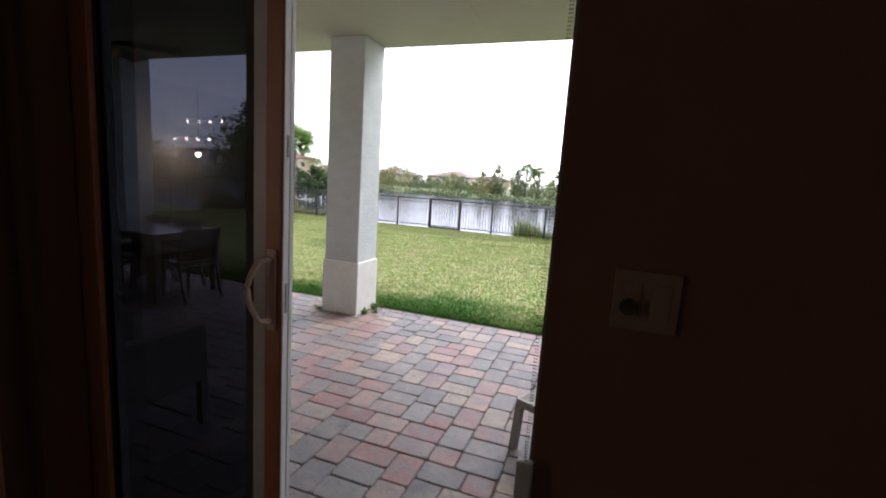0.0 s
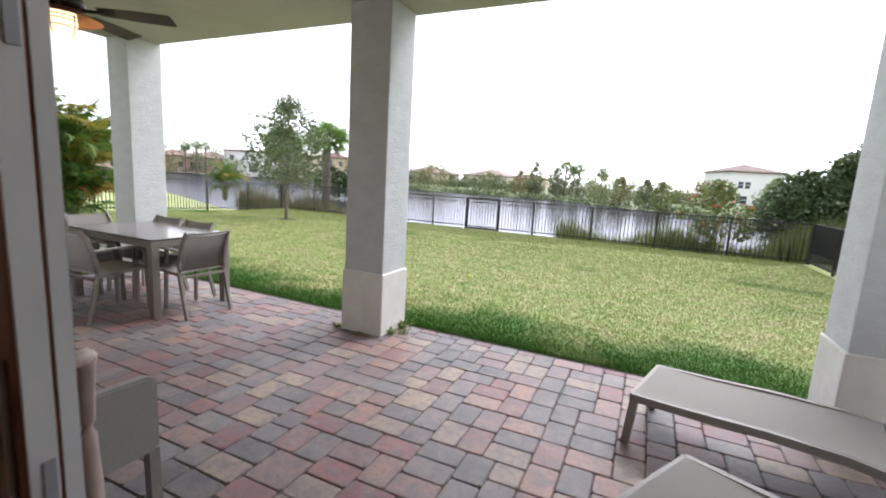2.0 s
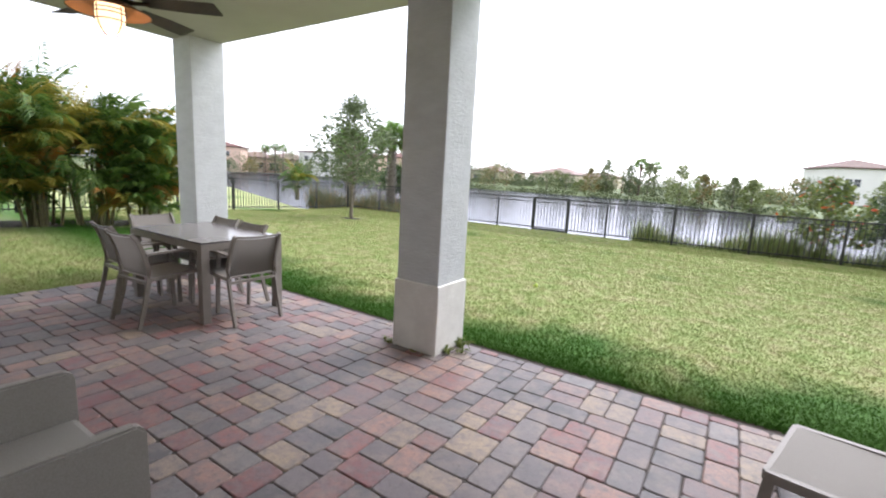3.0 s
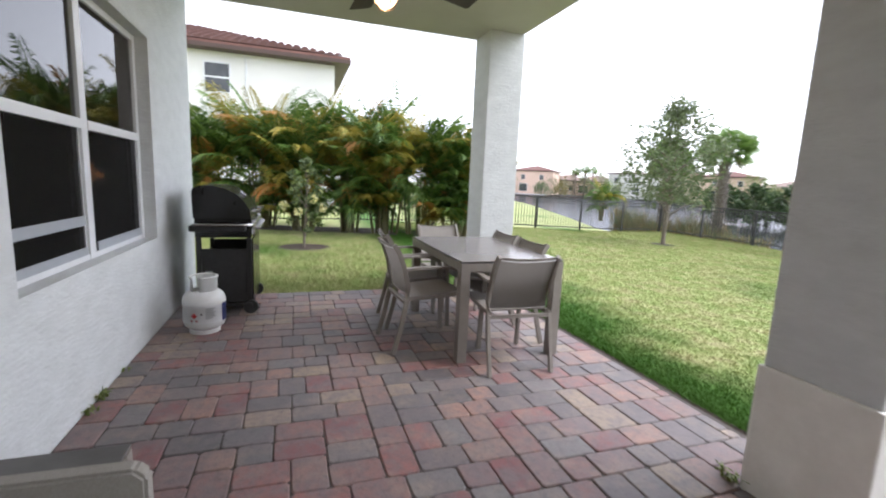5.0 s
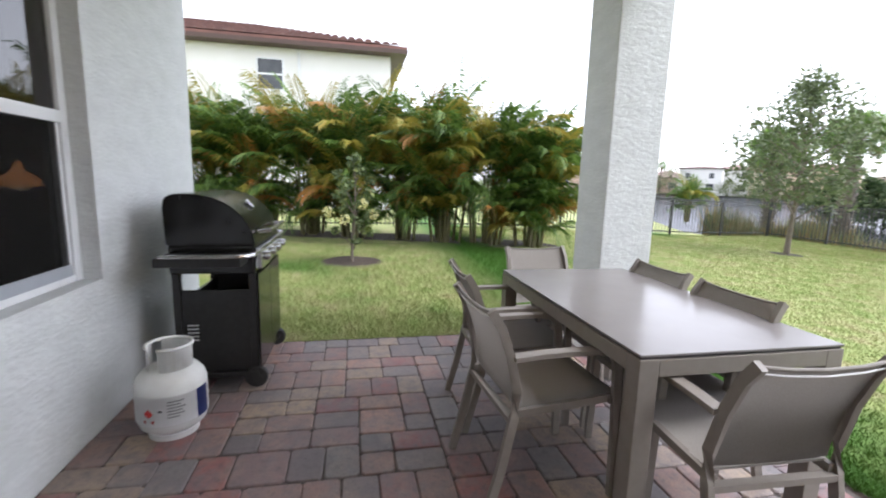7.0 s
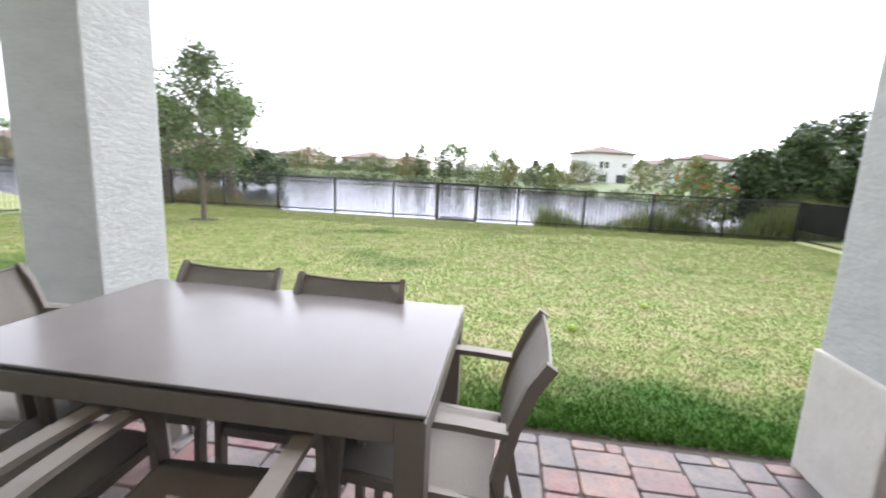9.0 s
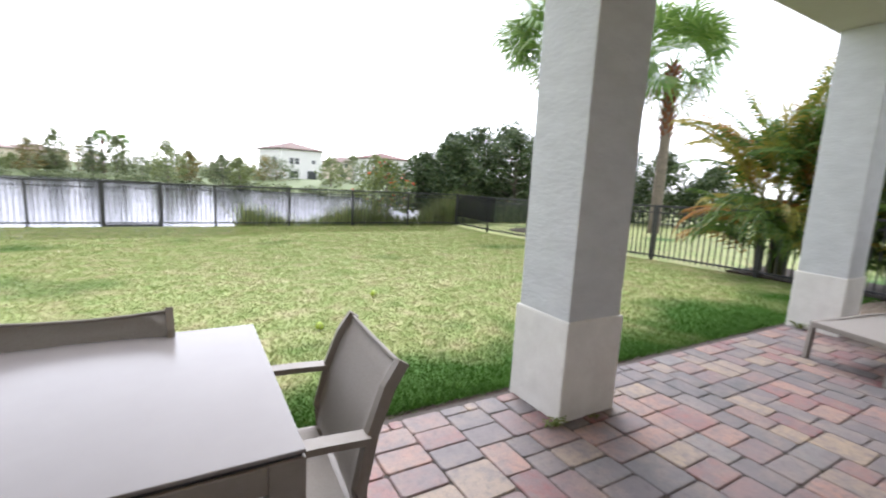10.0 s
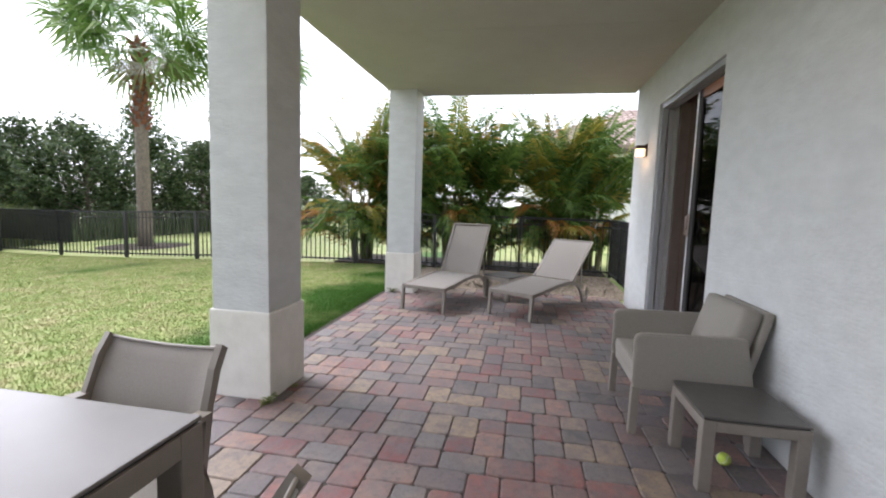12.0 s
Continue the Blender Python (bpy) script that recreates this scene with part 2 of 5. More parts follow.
def glass_table(name, label, x0, y0, x1, y1, h, leg, apron, top_mat, category, group=""):
    t = thing(name, label, category, group, Matrix.Translation(((x0 + x1) / 2, (y0 + y1) / 2, 0)))
    a, b = (x1 - x0) / 2, (y1 - y0) / 2
    legs(t, [(sx * a - (leg if sx > 0 else 0), sy * b - (leg if sy > 0 else 0), 0, sx * a + (leg if sx < 0 else 0), sy * b + (leg if sy < 0 else 0), h - 0.017) for sx in (-1, 1) for sy in (-1, 1)], M_TAUPE)
    for s in (-1, 1):
        part("apron", boxes((-a + leg, s * b - (0.03 if s > 0 else 0), h - 0.017 - apron, a - leg, s * b + (0.03 if s < 0 else 0), h - 0.018), bevel=0.003), M_TAUPE, t)
        part("apron", boxes((s * a - (0.03 if s > 0 else 0), -b + leg, h - 0.017 - apron, s * a + (0.03 if s < 0 else 0), b - leg, h - 0.018), bevel=0.003), M_TAUPE, t)
    # black sheet stands for the shaded gap between top and frame
    part("seal", boxes((-a + 0.008, -b + 0.008, h - 0.017, a - 0.008, b - 0.008, h - 0.009)), M_BLACK, t, "black sheet drawing the shaded gap under the top")
    part("tabletop", boxes((-a + 0.001, -b + 0.001, h - 0.009, a - 0.001, b - 0.001, h), bevel=0.003), top_mat, t, "satin taupe glass top")
    return t

def arc(p0, p1, p2, n=6):
    p0, p1, p2 = Vector(p0), Vector(p1), Vector(p2)
    return [(1 - s) ** 2 * p0 + 2 * s * (1 - s) * p1 + s * s * p2 for s in (i / n for i in range(n + 1))]

def dining_chair(m, label):
    c = thing("dining_chair", label, "chair", "chairs round the dining table", m)
    for s in (-1, 1):
        x = 0.228 * s
        bm = bmesh.new()
        tube(bm, [(x, 0.235, 0.0), (x, 0.225, 0.3), (x, 0.21, 0.56)] + arc((x, 0.21, 0.56), (x, 0.205, 0.632), (x, 0.12, 0.636), 5)[1:], 0, flat=(0.022, 0.034))
        part("front_leg", bm, M_TAUPE, c)
        bm = bmesh.new()
        tube(bm, [(x, 0.14, 0.637), (x, 0.0, 0.641), (x, -0.12, 0.640), (x, -0.235, 0.634)], 0, flat=(0.046, 0.018))
        part("armrest", bm, M_TAUPE, c, "flat brushed metal armrest")
        bm = bmesh.new()
        tube(bm, [(x, -0.315, 0.0), (x, -0.262, 0.2), (x, -0.222, 0.40), (x, -0.215, 0.5), (x * 0.97, -0.245, 0.64), (x * 0.95, -0.285, 0.75), (x * 0.93, -0.325, 0.812)], 0, flat=(0.022, 0.034))
        part("rear_leg", bm, M_TAUPE, c)
        bm = bmesh.new()
        tube(bm, [(x * 0.93, 0.225, 0.432), (x * 0.93, 0.0, 0.418), (x * 0.93, -0.222, 0.408)], 0, flat=(0.022, 0.03))
        part("seat_rail", bm, M_TAUPE, c)
    for y, z in ((0.2, 0.42), (-0.226, 0.385)):
        bm = bmesh.new()
        tube(bm, [(-0.228, y, z), (0.228, y, z)], 0, flat=(0.03, 0.022))
        part("crossbar", bm, M_TAUPE, c)
    part("seat", sweep_sheet(bmesh.new(), [(0.235, 0.428), (0.228, 0.445), (0.15, 0.443), (0.05, 0.432), (-0.08, 0.424), (-0.2, 0.424)], -0.21, 0.21, 0.008), M_SLING, c, "taupe woven sling seat")
    bm = bmesh.new()
    n = 9
    for i in range(n):
        s = i / (n - 1)
        z = 0.44 + 0.367 * s
        yb = -0.205 - 0.03 * s - 0.085 * s * s
        for j in range(7):
            u = -1 + j / 3
            bm.verts.new((0.209 * u, yb - 0.008 * (1 - u * u), z - 0.014 * (1 - u * u) * s))
    bm.verts.ensure_lookup_table()
    for i in range(n - 1):
        for j in range(6):
            bm.faces.new([bm.verts[k] for k in (i * 7 + j, i * 7 + j + 1, i * 7 + j + 8, i * 7 + j + 7)])
    bmesh.ops.solidify(bm, geom=bm.faces[:], thickness=0.008)
    part("backrest", bm, M_SLING, c, "taupe woven sling back", smooth=True)
    bm = bmesh.new()
    tube(bm, [(-0.21, -0.320, 0.806), (-0.12, -0.326, 0.797), (0, -0.329, 0.793), (0.12, -0.326, 0.797), (0.21, -0.320, 0.806)], 0.006, 8)
    part("top_hem", bm, M_TAUPE, c)
    bm = bmesh.new()
    tube(bm, [(-0.205, -0.321, 0.788), (-0.12, -0.328, 0.780), (0, -0.331, 0.776), (0.12, -0.328, 0.780), (0.205, -0.321, 0.788)], 0.003, 6)
    part("piping", bm, M_LABEL, c, "pale piping under the hem")
    return c

def sun_lounger(m, label, lift):
    c = thing("sun_lounger", label, "lounger", "sun loungers on the patio", m)
    w = 0.275
    bed = [(0.0, 0.285), (0.3, 0.30), (0.62, 0.325), (0.9, 0.33), (1.1, 0.31)]
    for s in (-1, 1):
        bm = bmesh.new()
        tube(bm, [(x, s * w, z) for x, z in bed], 0, flat=(0.03, 0.042))
        part("side_rail", bm, M_TAUPE, c)
        bm = bmesh.new()
        tube(bm, [(0.018, s * w, 0.28), (-0.005, s * w, 0.0)], 0, flat=(0.03, 0.042))
        part("leg", bm, M_TAUPE, c)
        bm = bmesh.new()
        tube(bm, arc((1.1, s * w, 0.31), (1.33, s * w, 0.27), (1.42, s * w, 0.08), 8) + [(1.45, s * w, 0.018), (1.52, s * w, 0.016), (1.58, s * w, 0.06), (1.60, s * w, 0.16)], 0, flat=(0.028, 0.036))
        part("rear_leg", bm, M_TAUPE, c)
        ca, sa = math.cos(radians(lift)), math.sin(radians(lift))
        bm = bmesh.new()
        tube(bm, [(1.07, s * w, 0.33), (1.07 + 0.78 * ca, s * w, 0.33 + 0.78 * sa)], 0, flat=(0.026, 0.032))
        part("back_rail", bm, M_TAUPE, c)
        bm = bmesh.new()
        tube(bm, [(1.07 + 0.42 * ca, s * (w - 0.03), 0.31 + 0.42 * sa), (1.46, s * (w - 0.03), 0.12)], 0, flat=(0.014, 0.02))
        part("strut", bm, M_TAUPE, c)
    bm = boxes((-0.012, -w, 0.264, 0.02, w, 0.306), bevel=0.004)
    part("end_rail", bm, M_TAUPE, c)
    bm = boxes((1.055, -w, 0.30, 1.085, w, 0.33), bevel=0.004)
    part("hinge_bar", bm, M_BLACK, c)
    def sheet_x(prof):
        b = sweep_sheet(bmesh.new(), [(x, z) for x, z in prof], -w + 0.014, w - 0.014, 0.008)
        bmesh.ops.transform(b, matrix=Matrix(((0, 1, 0, 0), (-1, 0, 0, 0), (0, 0, 1, 0), (0, 0, 0, 1))), verts=b.verts)
        return b
    part("seat", sheet_x([(x + 0.01, z + 0.018 - 0.012 * math.sin(math.pi * x / 1.1)) for x, z in bed[:-1]] + [(1.05, 0.335)]), M_SLING, c, "pale taupe sling mesh")
    part("backrest", sheet_x([(1.085 + d * ca - 0.01 * math.sin(math.pi * d / 0.78), 0.342 + d * sa) for d in (0.0, 0.2, 0.4, 0.6, 0.78)]), M_SLING, c, "pale taupe sling mesh")
    bm = bmesh.new()
    tube(bm, [(1.07 + 0.78 * ca, -w, 0.33 + 0.78 * sa), (1.07 + 0.78 * ca, w, 0.33 + 0.78 * sa)], 0.014, 8)
    part("top_bar", bm, M_TAUPE, c)
    return c

glass_table("dining_table", "rectangular taupe dining table with a satin glass top", -3.30, 2.125, -1.955, 2.937, 0.735, 0.072, 0.06, M_GLASSTOP, "dining table")
first = dining_chair(pose(-2.0, 2.50, 0, 0, 0, 88), "taupe sling dining chair with metal arms at the table's end")
for x, y, r in ((-2.46, 2.02, 4), (-3.01, 2.10, -1), (-3.38, 2.52, -86), (-2.965, 2.65, 180), (-2.42, 2.625, 180)):
    ch = copy_thing(first, pose(x, y, 0, 0, 0, r))
    tagged(ch, "taupe sling dining chair with metal arms at the table's side" if r != -86 else "taupe sling dining chair with metal arms before a column")

def lounger_pose(x, y, r):
    return pose(x, y, 0, 0, 0, r)
sun_lounger(lounger_pose(2.14, 2.52, -15), "taupe sling sun lounger with its back raised high", 58)
sun_lounger(lounger_pose(2.17, 1.50, -29), "taupe sling sun lounger with its back half raised", 38)

def side_table(m, label, h):
    t = glass_table("side_table", label, -0.22, -0.22, 0.22, 0.22, h, 0.055, 0.05, M_DARKTOP, "side table", "low side tables")
    t.matrix_basis = m
    return t
M_DARKTOP = material("dark_table_top", (0.10, 0.095, 0.088), (0.085, 0.08, 0.075), 12, 0.4)
side_table(pose(-0.565, 0.305, 0), "low taupe side table with a dark top by the wall", 0.36)
side_table(pose(3.27, 1.60, 0, 0, 0, -36), "low taupe side table with a dark top between loungers", 0.33)

def armchair(m):
    c = thing("armchair", "taupe woven outdoor armchair with a loose back cushion", "armchair", m=m)
    for s in (-1, 1):
        bm = bmesh.new()
        # arm panel: slopes at the rear, open below
        pts = [(-0.31, 0.26), (0.30, 0.27), (0.325, 0.29), (0.325, 0.565), (0.30, 0.59), (-0.21, 0.60), (-0.245, 0.60)]
        lo = [bm.verts.new((s * 0.275, y, z)) for y, z in pts]
        hi = [bm.verts.new((s * 0.325, y, z)) for y, z in pts]
        n = len(pts)
        bm.faces.new(lo), bm.faces.new(hi[::-1])
        for i in range(n):
            bm.faces.new((lo[i], lo[(i + 1) % n], hi[(i + 1) % n], hi[i]))
        bmesh.ops.recalc_face_normals(bm, faces=bm.faces)
        bmesh.ops.bevel(bm, geom=bm.edges[:], offset=0.008, segments=2, affect="EDGES")
        part("arm_panel", bm, M_FABRIC, c)
        for y0 in (0.282, -0.30):
            bm = bmesh.new()
            tube(bm, [(s * 0.30, y0 + 0.02, 0.28), (s * 0.30, y0 + (0.025 if y0 > 0 else -0.01), 0.0)], 0, flat=(0.042, 0.042))
            part("leg", bm, M_TAUPE, c)
    part("seat_frame", boxes((-0.274, -0.27, 0.26, 0.274, 0.305, 0.31), bevel=0.006), M_FABRIC, c)
    part("seat_cushion", boxes((-0.268, -0.24, 0.311, 0.268, 0.315, 0.40), bevel=0.024), M_FABRIC, c, "flat taupe seat cushion")
    back = boxes((-0.274, -0.03, 0.0, 0.274, 0.012, 0.49), bevel=0.012)
    bmesh.ops.transform(back, matrix=pose(0, -0.245, 0.27, 14), verts=back.verts)
    part("back_panel", back, M_FABRIC, c)
    cu = boxes((-0.262, 0.0, 0.0, 0.262, 0.115, 0.345), bevel=0.038)
    bmesh.ops.transform(cu, matrix=pose(0, -0.255, 0.402, 16), verts=cu.verts)
    part("back_cushion", cu, M_FABRIC, c, "plump taupe back cushion", smooth=True)
    return c
M_FABRIC = material("woven_fabric", (0.30, 0.28, 0.25), (0.255, 0.235, 0.21), 220, 0.85, bump=0.3, bscale=350)
armchair(pose(0.02, 0.395, 0, 0, 0, 0))

M_BALL = material("tennis_felt", (0.50, 0.62, 0.10), (0.42, 0.54, 0.08), 90, 0.95, bump=0.4, bscale=300)
M_WHITE = material("white_enamel", (0.72, 0.72, 0.70), (0.66, 0.66, 0.64), 6, 0.35, c3=(0.45, 0.44, 0.42), scale3=9, amount3=0.2)
def tennis_ball(x, y, z):
    b = thing("tennis_ball", "worn yellow-green tennis ball lying on the ground", "ball", "tennis balls", pose(x, y, z + 0.033, 30, 20, 0))
    bm = bmesh.new()
    bmesh.ops.create_uvsphere(bm, u_segments=20, v_segments=12, radius=0.033)
    part("felt", bm, M_BALL, b, smooth=True)
    bm = bmesh.new()
    ring = []
    for k in range(41):
        a = 2 * math.pi * k / 40
        v = Vector((math.cos(a) + 0.35 * math.cos(3 * a), math.sin(a) - 0.35 * math.sin(3 * a), 1.2 * math.sin(2 * a) * 0.9)).normalized() * 0.033
        ring.append(v)
    tube(bm, ring, 0.0012, 5, close=False)
    part("seam", bm, M_WHITE, b)
tennis_ball(-0.52, 0.31, 0)
tennis_ball(-0.35, 5.9, lawn_z(0, 5.9))
tennis_ball(-1.2, 4.95, lawn_z(0, 4.95))

# ---- gas grill and tank ----
M_ENAMEL = material("black_enamel", (0.010, 0.010, 0.011), (0.014, 0.014, 0.014), 12, 0.16, spec=0.5)
M_CHROME = material("brushed_steel", (0.62, 0.62, 0.62), (0.5, 0.5, 0.5), 40, 0.25, metal=1.0)
M_RUBBER = material("rubber", (0.02, 0.02, 0.02), (0.03, 0.03, 0.03), 50, 0.8)
def gas_grill():
    g = thing("gas_grill", "black enamelled gas grill on a wheeled cart by the wall", "grill", m=Matrix.Translation((-3.80, 0.45, 0)))
    # hood: a rounded profile drawn out sideways
    prof = [(-0.235, 0.0), (-0.242, 0.21), (-0.232, 0.262), (-0.19, 0.285), (-0.08, 0.288), (0.02, 0.268), (0.10, 0.228), (0.165, 0.168), (0.21, 0.092), (0.23, 0.0)]
    bm = bmesh.new()
    lo = [bm.verts.new((-0.38, y, z)) for y, z in prof]
    hi = [bm.verts.new((0.38, y, z)) for y, z in prof]
    n = len(prof)
    bm.faces.new(lo), bm.faces.new(hi[::-1])
    for i in range(n):
        bm.faces.new((lo[i], lo[(i + 1) % n], hi[(i + 1) % n], hi[i]))
    bmesh.ops.recalc_face_normals(bm, faces=bm.faces)
    bmesh.ops.bevel(bm, geom=bm.edges[:], offset=0.007, segments=2, affect="EDGES")
    bmesh.ops.translate(bm, verts=bm.verts, vec=(0, 0, 0.865))
    hood = part("hood", bm, M_ENAMEL, g, "glossy black rounded lid")
    bm = bmesh.new()
    tube(bm, [(-0.25, 0.225, 0.93), (-0.25, 0.29, 0.94), (0.25, 0.29, 0.94), (0.25, 0.225, 0.93)], 0.011, 8)
    part("handle", bm, M_CHROME, hood, "steel bar handle")
    bm = lathe(bmesh.new(), [(0.035, 0), (0.035, 0.012), (0.028, 0.015)], 18, pose(0.0, 0.125, 1.075, -48))
    part("thermometer", bm, M_CHROME, hood)
    # firebox and side shelves with steel trim
    part("firebox", boxes((-0.37, -0.23, 0.70, 0.37, 0.225, 0.864), bevel=0.015), M_ENAMEL, g)
    for s in (-1, 1):
        a, b = sorted((s * 0.372, s * 0.56))
        sh = part("side_shelf", boxes((a, -0.235, 0.775, b, 0.19, 0.825), bevel=0.008), M_BLACK, g, "black folding shelf")
        bm = bmesh.new()
        tube(bm, [(s * 0.572, -0.2, 0.835), (s * 0.572, 0.17, 0.835)] + arc((s * 0.572, 0.17, 0.835), (s * 0.572, 0.245, 0.835), (s * 0.48, 0.25, 0.835), 6)[1:] + [(s * 0.38, 0.25, 0.835)], 0.011, 8)
        part("trim", bm, M_CHROME, sh, "bent steel tube trim")
    bm = boxes((-0.37, 0.226, 0.73, 0.37, 0.262, 0.85), bevel=0.01)
    pan = part("control_panel", bm, M_CHROME, g, "brushed steel control panel")
    for k in range(4):
        bm = lathe(bmesh.new(), [(0.026, 0), (0.026, 0.02), (0.02, 0.034)], 16, pose(-0.27 + 0.18 * k, 0.262, 0.79, -90))
        part("knob", bm, M_CHROME, pan)
    for sx in (-0.355, 0.315):
        for sy in (-0.225, 0.18):
            part("leg", boxes((sx, sy, 0.075 if sy > 0 else 0.0, sx + 0.04, sy + 0.04, 0.70), bevel=0.003), M_BLACK, g)
        part("side_panel", boxes((sx + 0.012, -0.185, 0.11, sx + 0.028, 0.18, 0.60), bevel=0.003), M_BLACK, g)
    part("rear_panel", boxes((-0.315, -0.215, 0.12, 0.315, -0.2, 0.52)), M_BLACK, g)
    for x0, x1 in ((-0.352, -0.002), (0.002, 0.352)):
        part("cart_door", boxes((x0, 0.222, 0.1, x1, 0.236, 0.69), bevel=0.003), M_ENAMEL, g, "black cabinet door")
    sh = part("lower_shelf", boxes((-0.37, -0.225, 0.075, 0.37, 0.22, 0.105), bevel=0.004), M_BLACK, g)
    for k in range(5):
        part("vent_slot", boxes((0.345, -0.16, 0.30 + 0.022 * k, 0.3475, -0.10, 0.311 + 0.022 * k)), M_CHROME, g)
    for s in (-1, 1):
        for y in (0.205, -0.2):
            bm = lathe(bmesh.new(), [(0.03, -0.018), (0.06, -0.02), (0.066, -0.011), (0.066, 0.011), (0.06, 0.02), (0.03, 0.018)], 22, pose(s * 0.345, y, 0.066, 0, 90))
            if y > 0:
                w = part("wheel", bm, M_RUBBER, g, smooth=False)
                part("hub", lathe(bmesh.new(), [(0.027, -0.024), (0.027, 0.024)], 12, pose(s * 0.345, y, 0.066, 0, 90)), M_BLACK, w)
            else:
                bm.free()
gas_grill()

M_NAVY = material("navy_print", (0.02, 0.035, 0.16), (0.02, 0.03, 0.13), 20, 0.5)
M_RED = material("red_print", (0.45, 0.03, 0.03), (0.4, 0.03, 0.03), 20, 0.5)
M_GREYINK = material("grey_print", (0.30, 0.30, 0.31), (0.26, 0.26, 0.27), 30, 0.6)
def wrap(bm, r, a0, a1, z0, z1, n=12):
    lo, hi = [], []
    for k in range(n + 1):
        a = radians(a0 + (a1 - a0) * k / n)
        lo.append(bm.verts.new((r * math.cos(a), r * math.sin(a), z0)))
        hi.append(bm.verts.new((r * math.cos(a), r * math.sin(a), z1)))
    for k in range(n):
        bm.faces.new((lo[k], lo[k + 1], hi[k + 1], hi[k]))
    bmesh.ops.solidify(bm, geom=bm.faces[:], thickness=0.0006)
    return bm
def gas_tank():
    t = thing("gas_tank", "white steel propane tank with a collar and printed label", "gas tank", m=pose(-3.028, 0.352, 0, 0, 0, 0))
    part("foot_ring", lathe(bmesh.new(), [(0.105, 0), (0.11, 0.0), (0.112, 0.028), (0.10, 0.035)], 28), M_WHITE, t)
    part("body", lathe(bmesh.new(), [(0.05, 0.026), (0.11, 0.034), (0.142, 0.06), (0.155, 0.095), (0.155, 0.16), (0.1565, 0.163), (0.1565, 0.17), (0.155, 0.173), (0.155, 0.26), (0.147, 0.295), (0.12, 0.328), (0.08, 0.345), (0.03, 0.35)], 36), M_WHITE, t, smooth=True)
    for a0, a1 in ((-10, 100), (130, 220), (250, 320)):
        part("collar", wrap(bmesh.new(), 0.098, a0, a1, 0.325, 0.44, 10), M_WHITE, t)
    bm = bmesh.new()
    tube(bm, [(0.098 * math.cos(radians(a)), 0.098 * math.sin(radians(a)), 0.446) for a in range(-10, 326, 12)], 0.009, 8)
    part("grip_ring", bm, M_WHITE, t, smooth=True)
    part("valve", lathe(bmesh.new(), [(0.02, 0.345), (0.02, 0.385), (0.034, 0.39), (0.034, 0.405), (0.012, 0.41)], 16), M_CHROME, t)
    lab = part("label", wrap(bmesh.new(), 0.1568, -62, 88, 0.10, 0.245, 24), M_LABEL, t, "white printed label")
    part("blue_band", wrap(bmesh.new(), 0.1576, 60, 88, 0.10, 0.245, 8), M_NAVY, lab)
    for z0, w in ((0.215, 26), (0.20, 20), (0.185, 28), (0.17, 22), (0.155, 26), (0.14, 18)):
        part("print_bar", wrap(bmesh.new(), 0.1574, 12, 12 + w, z0, z0 + 0.006, 6), M_GREYINK, lab)
    for a in (-28, -14):
        part("print_bar", wrap(bmesh.new(), 0.1574, a, a + 5, 0.118, 0.132, 3), M_RED, lab)
    bm = bmesh.new()
    box(bm, -0.0005, -0.016, -0.016, 0.0008, 0.016, 0.016, m=pose(0, 0, 0, 45))
    bmesh.ops.transform(bm, matrix=pose(0, 0, 0.165, 0, 0, -18) @ Matrix.Translation((0.1574, 0, 0)), verts=bm.verts)
    part("hazard_mark", bm, M_RED, lab)
    part("print_bar", wrap(bmesh.new(), 0.1574, -2, 4, 0.172, 0.182, 3), M_BLACK, lab)
gas_tank()

# ---- ceiling fan with a caged lamp ----
def glow(name, color, strength):
    m = bpy.data.materials.new(name)
    m.use_nodes = True
    b = m.node_tree.nodes["Principled BSDF"]
    sock(b, "Base Color", (*color, 1)), sock(b, "Emission Color", (*color, 1)), sock(b, "Emission Strength", strength)
    sock(b, "Roughness", 0.3)
    return m
M_LAMP = glow("lamp_glass", (1.0, 0.66, 0.34), 0.75)
M_BULB = glow("bulb_glass", (1.0, 0.85, 0.7), 22.0)
M_BLADE = material("fan_blade", (0.10, 0.085, 0.075), (0.08, 0.068, 0.06), 9, 0.5, stretch=(1, 8, 1))
M_BRONZE = material("bronze", (0.05, 0.032, 0.024), (0.04, 0.026, 0.02), 14, 0.4, metal=0.4)
M_BROWNRIM = material("rust_brown_shade", (0.26, 0.12, 0.055), (0.22, 0.10, 0.045), 10, 0.5)
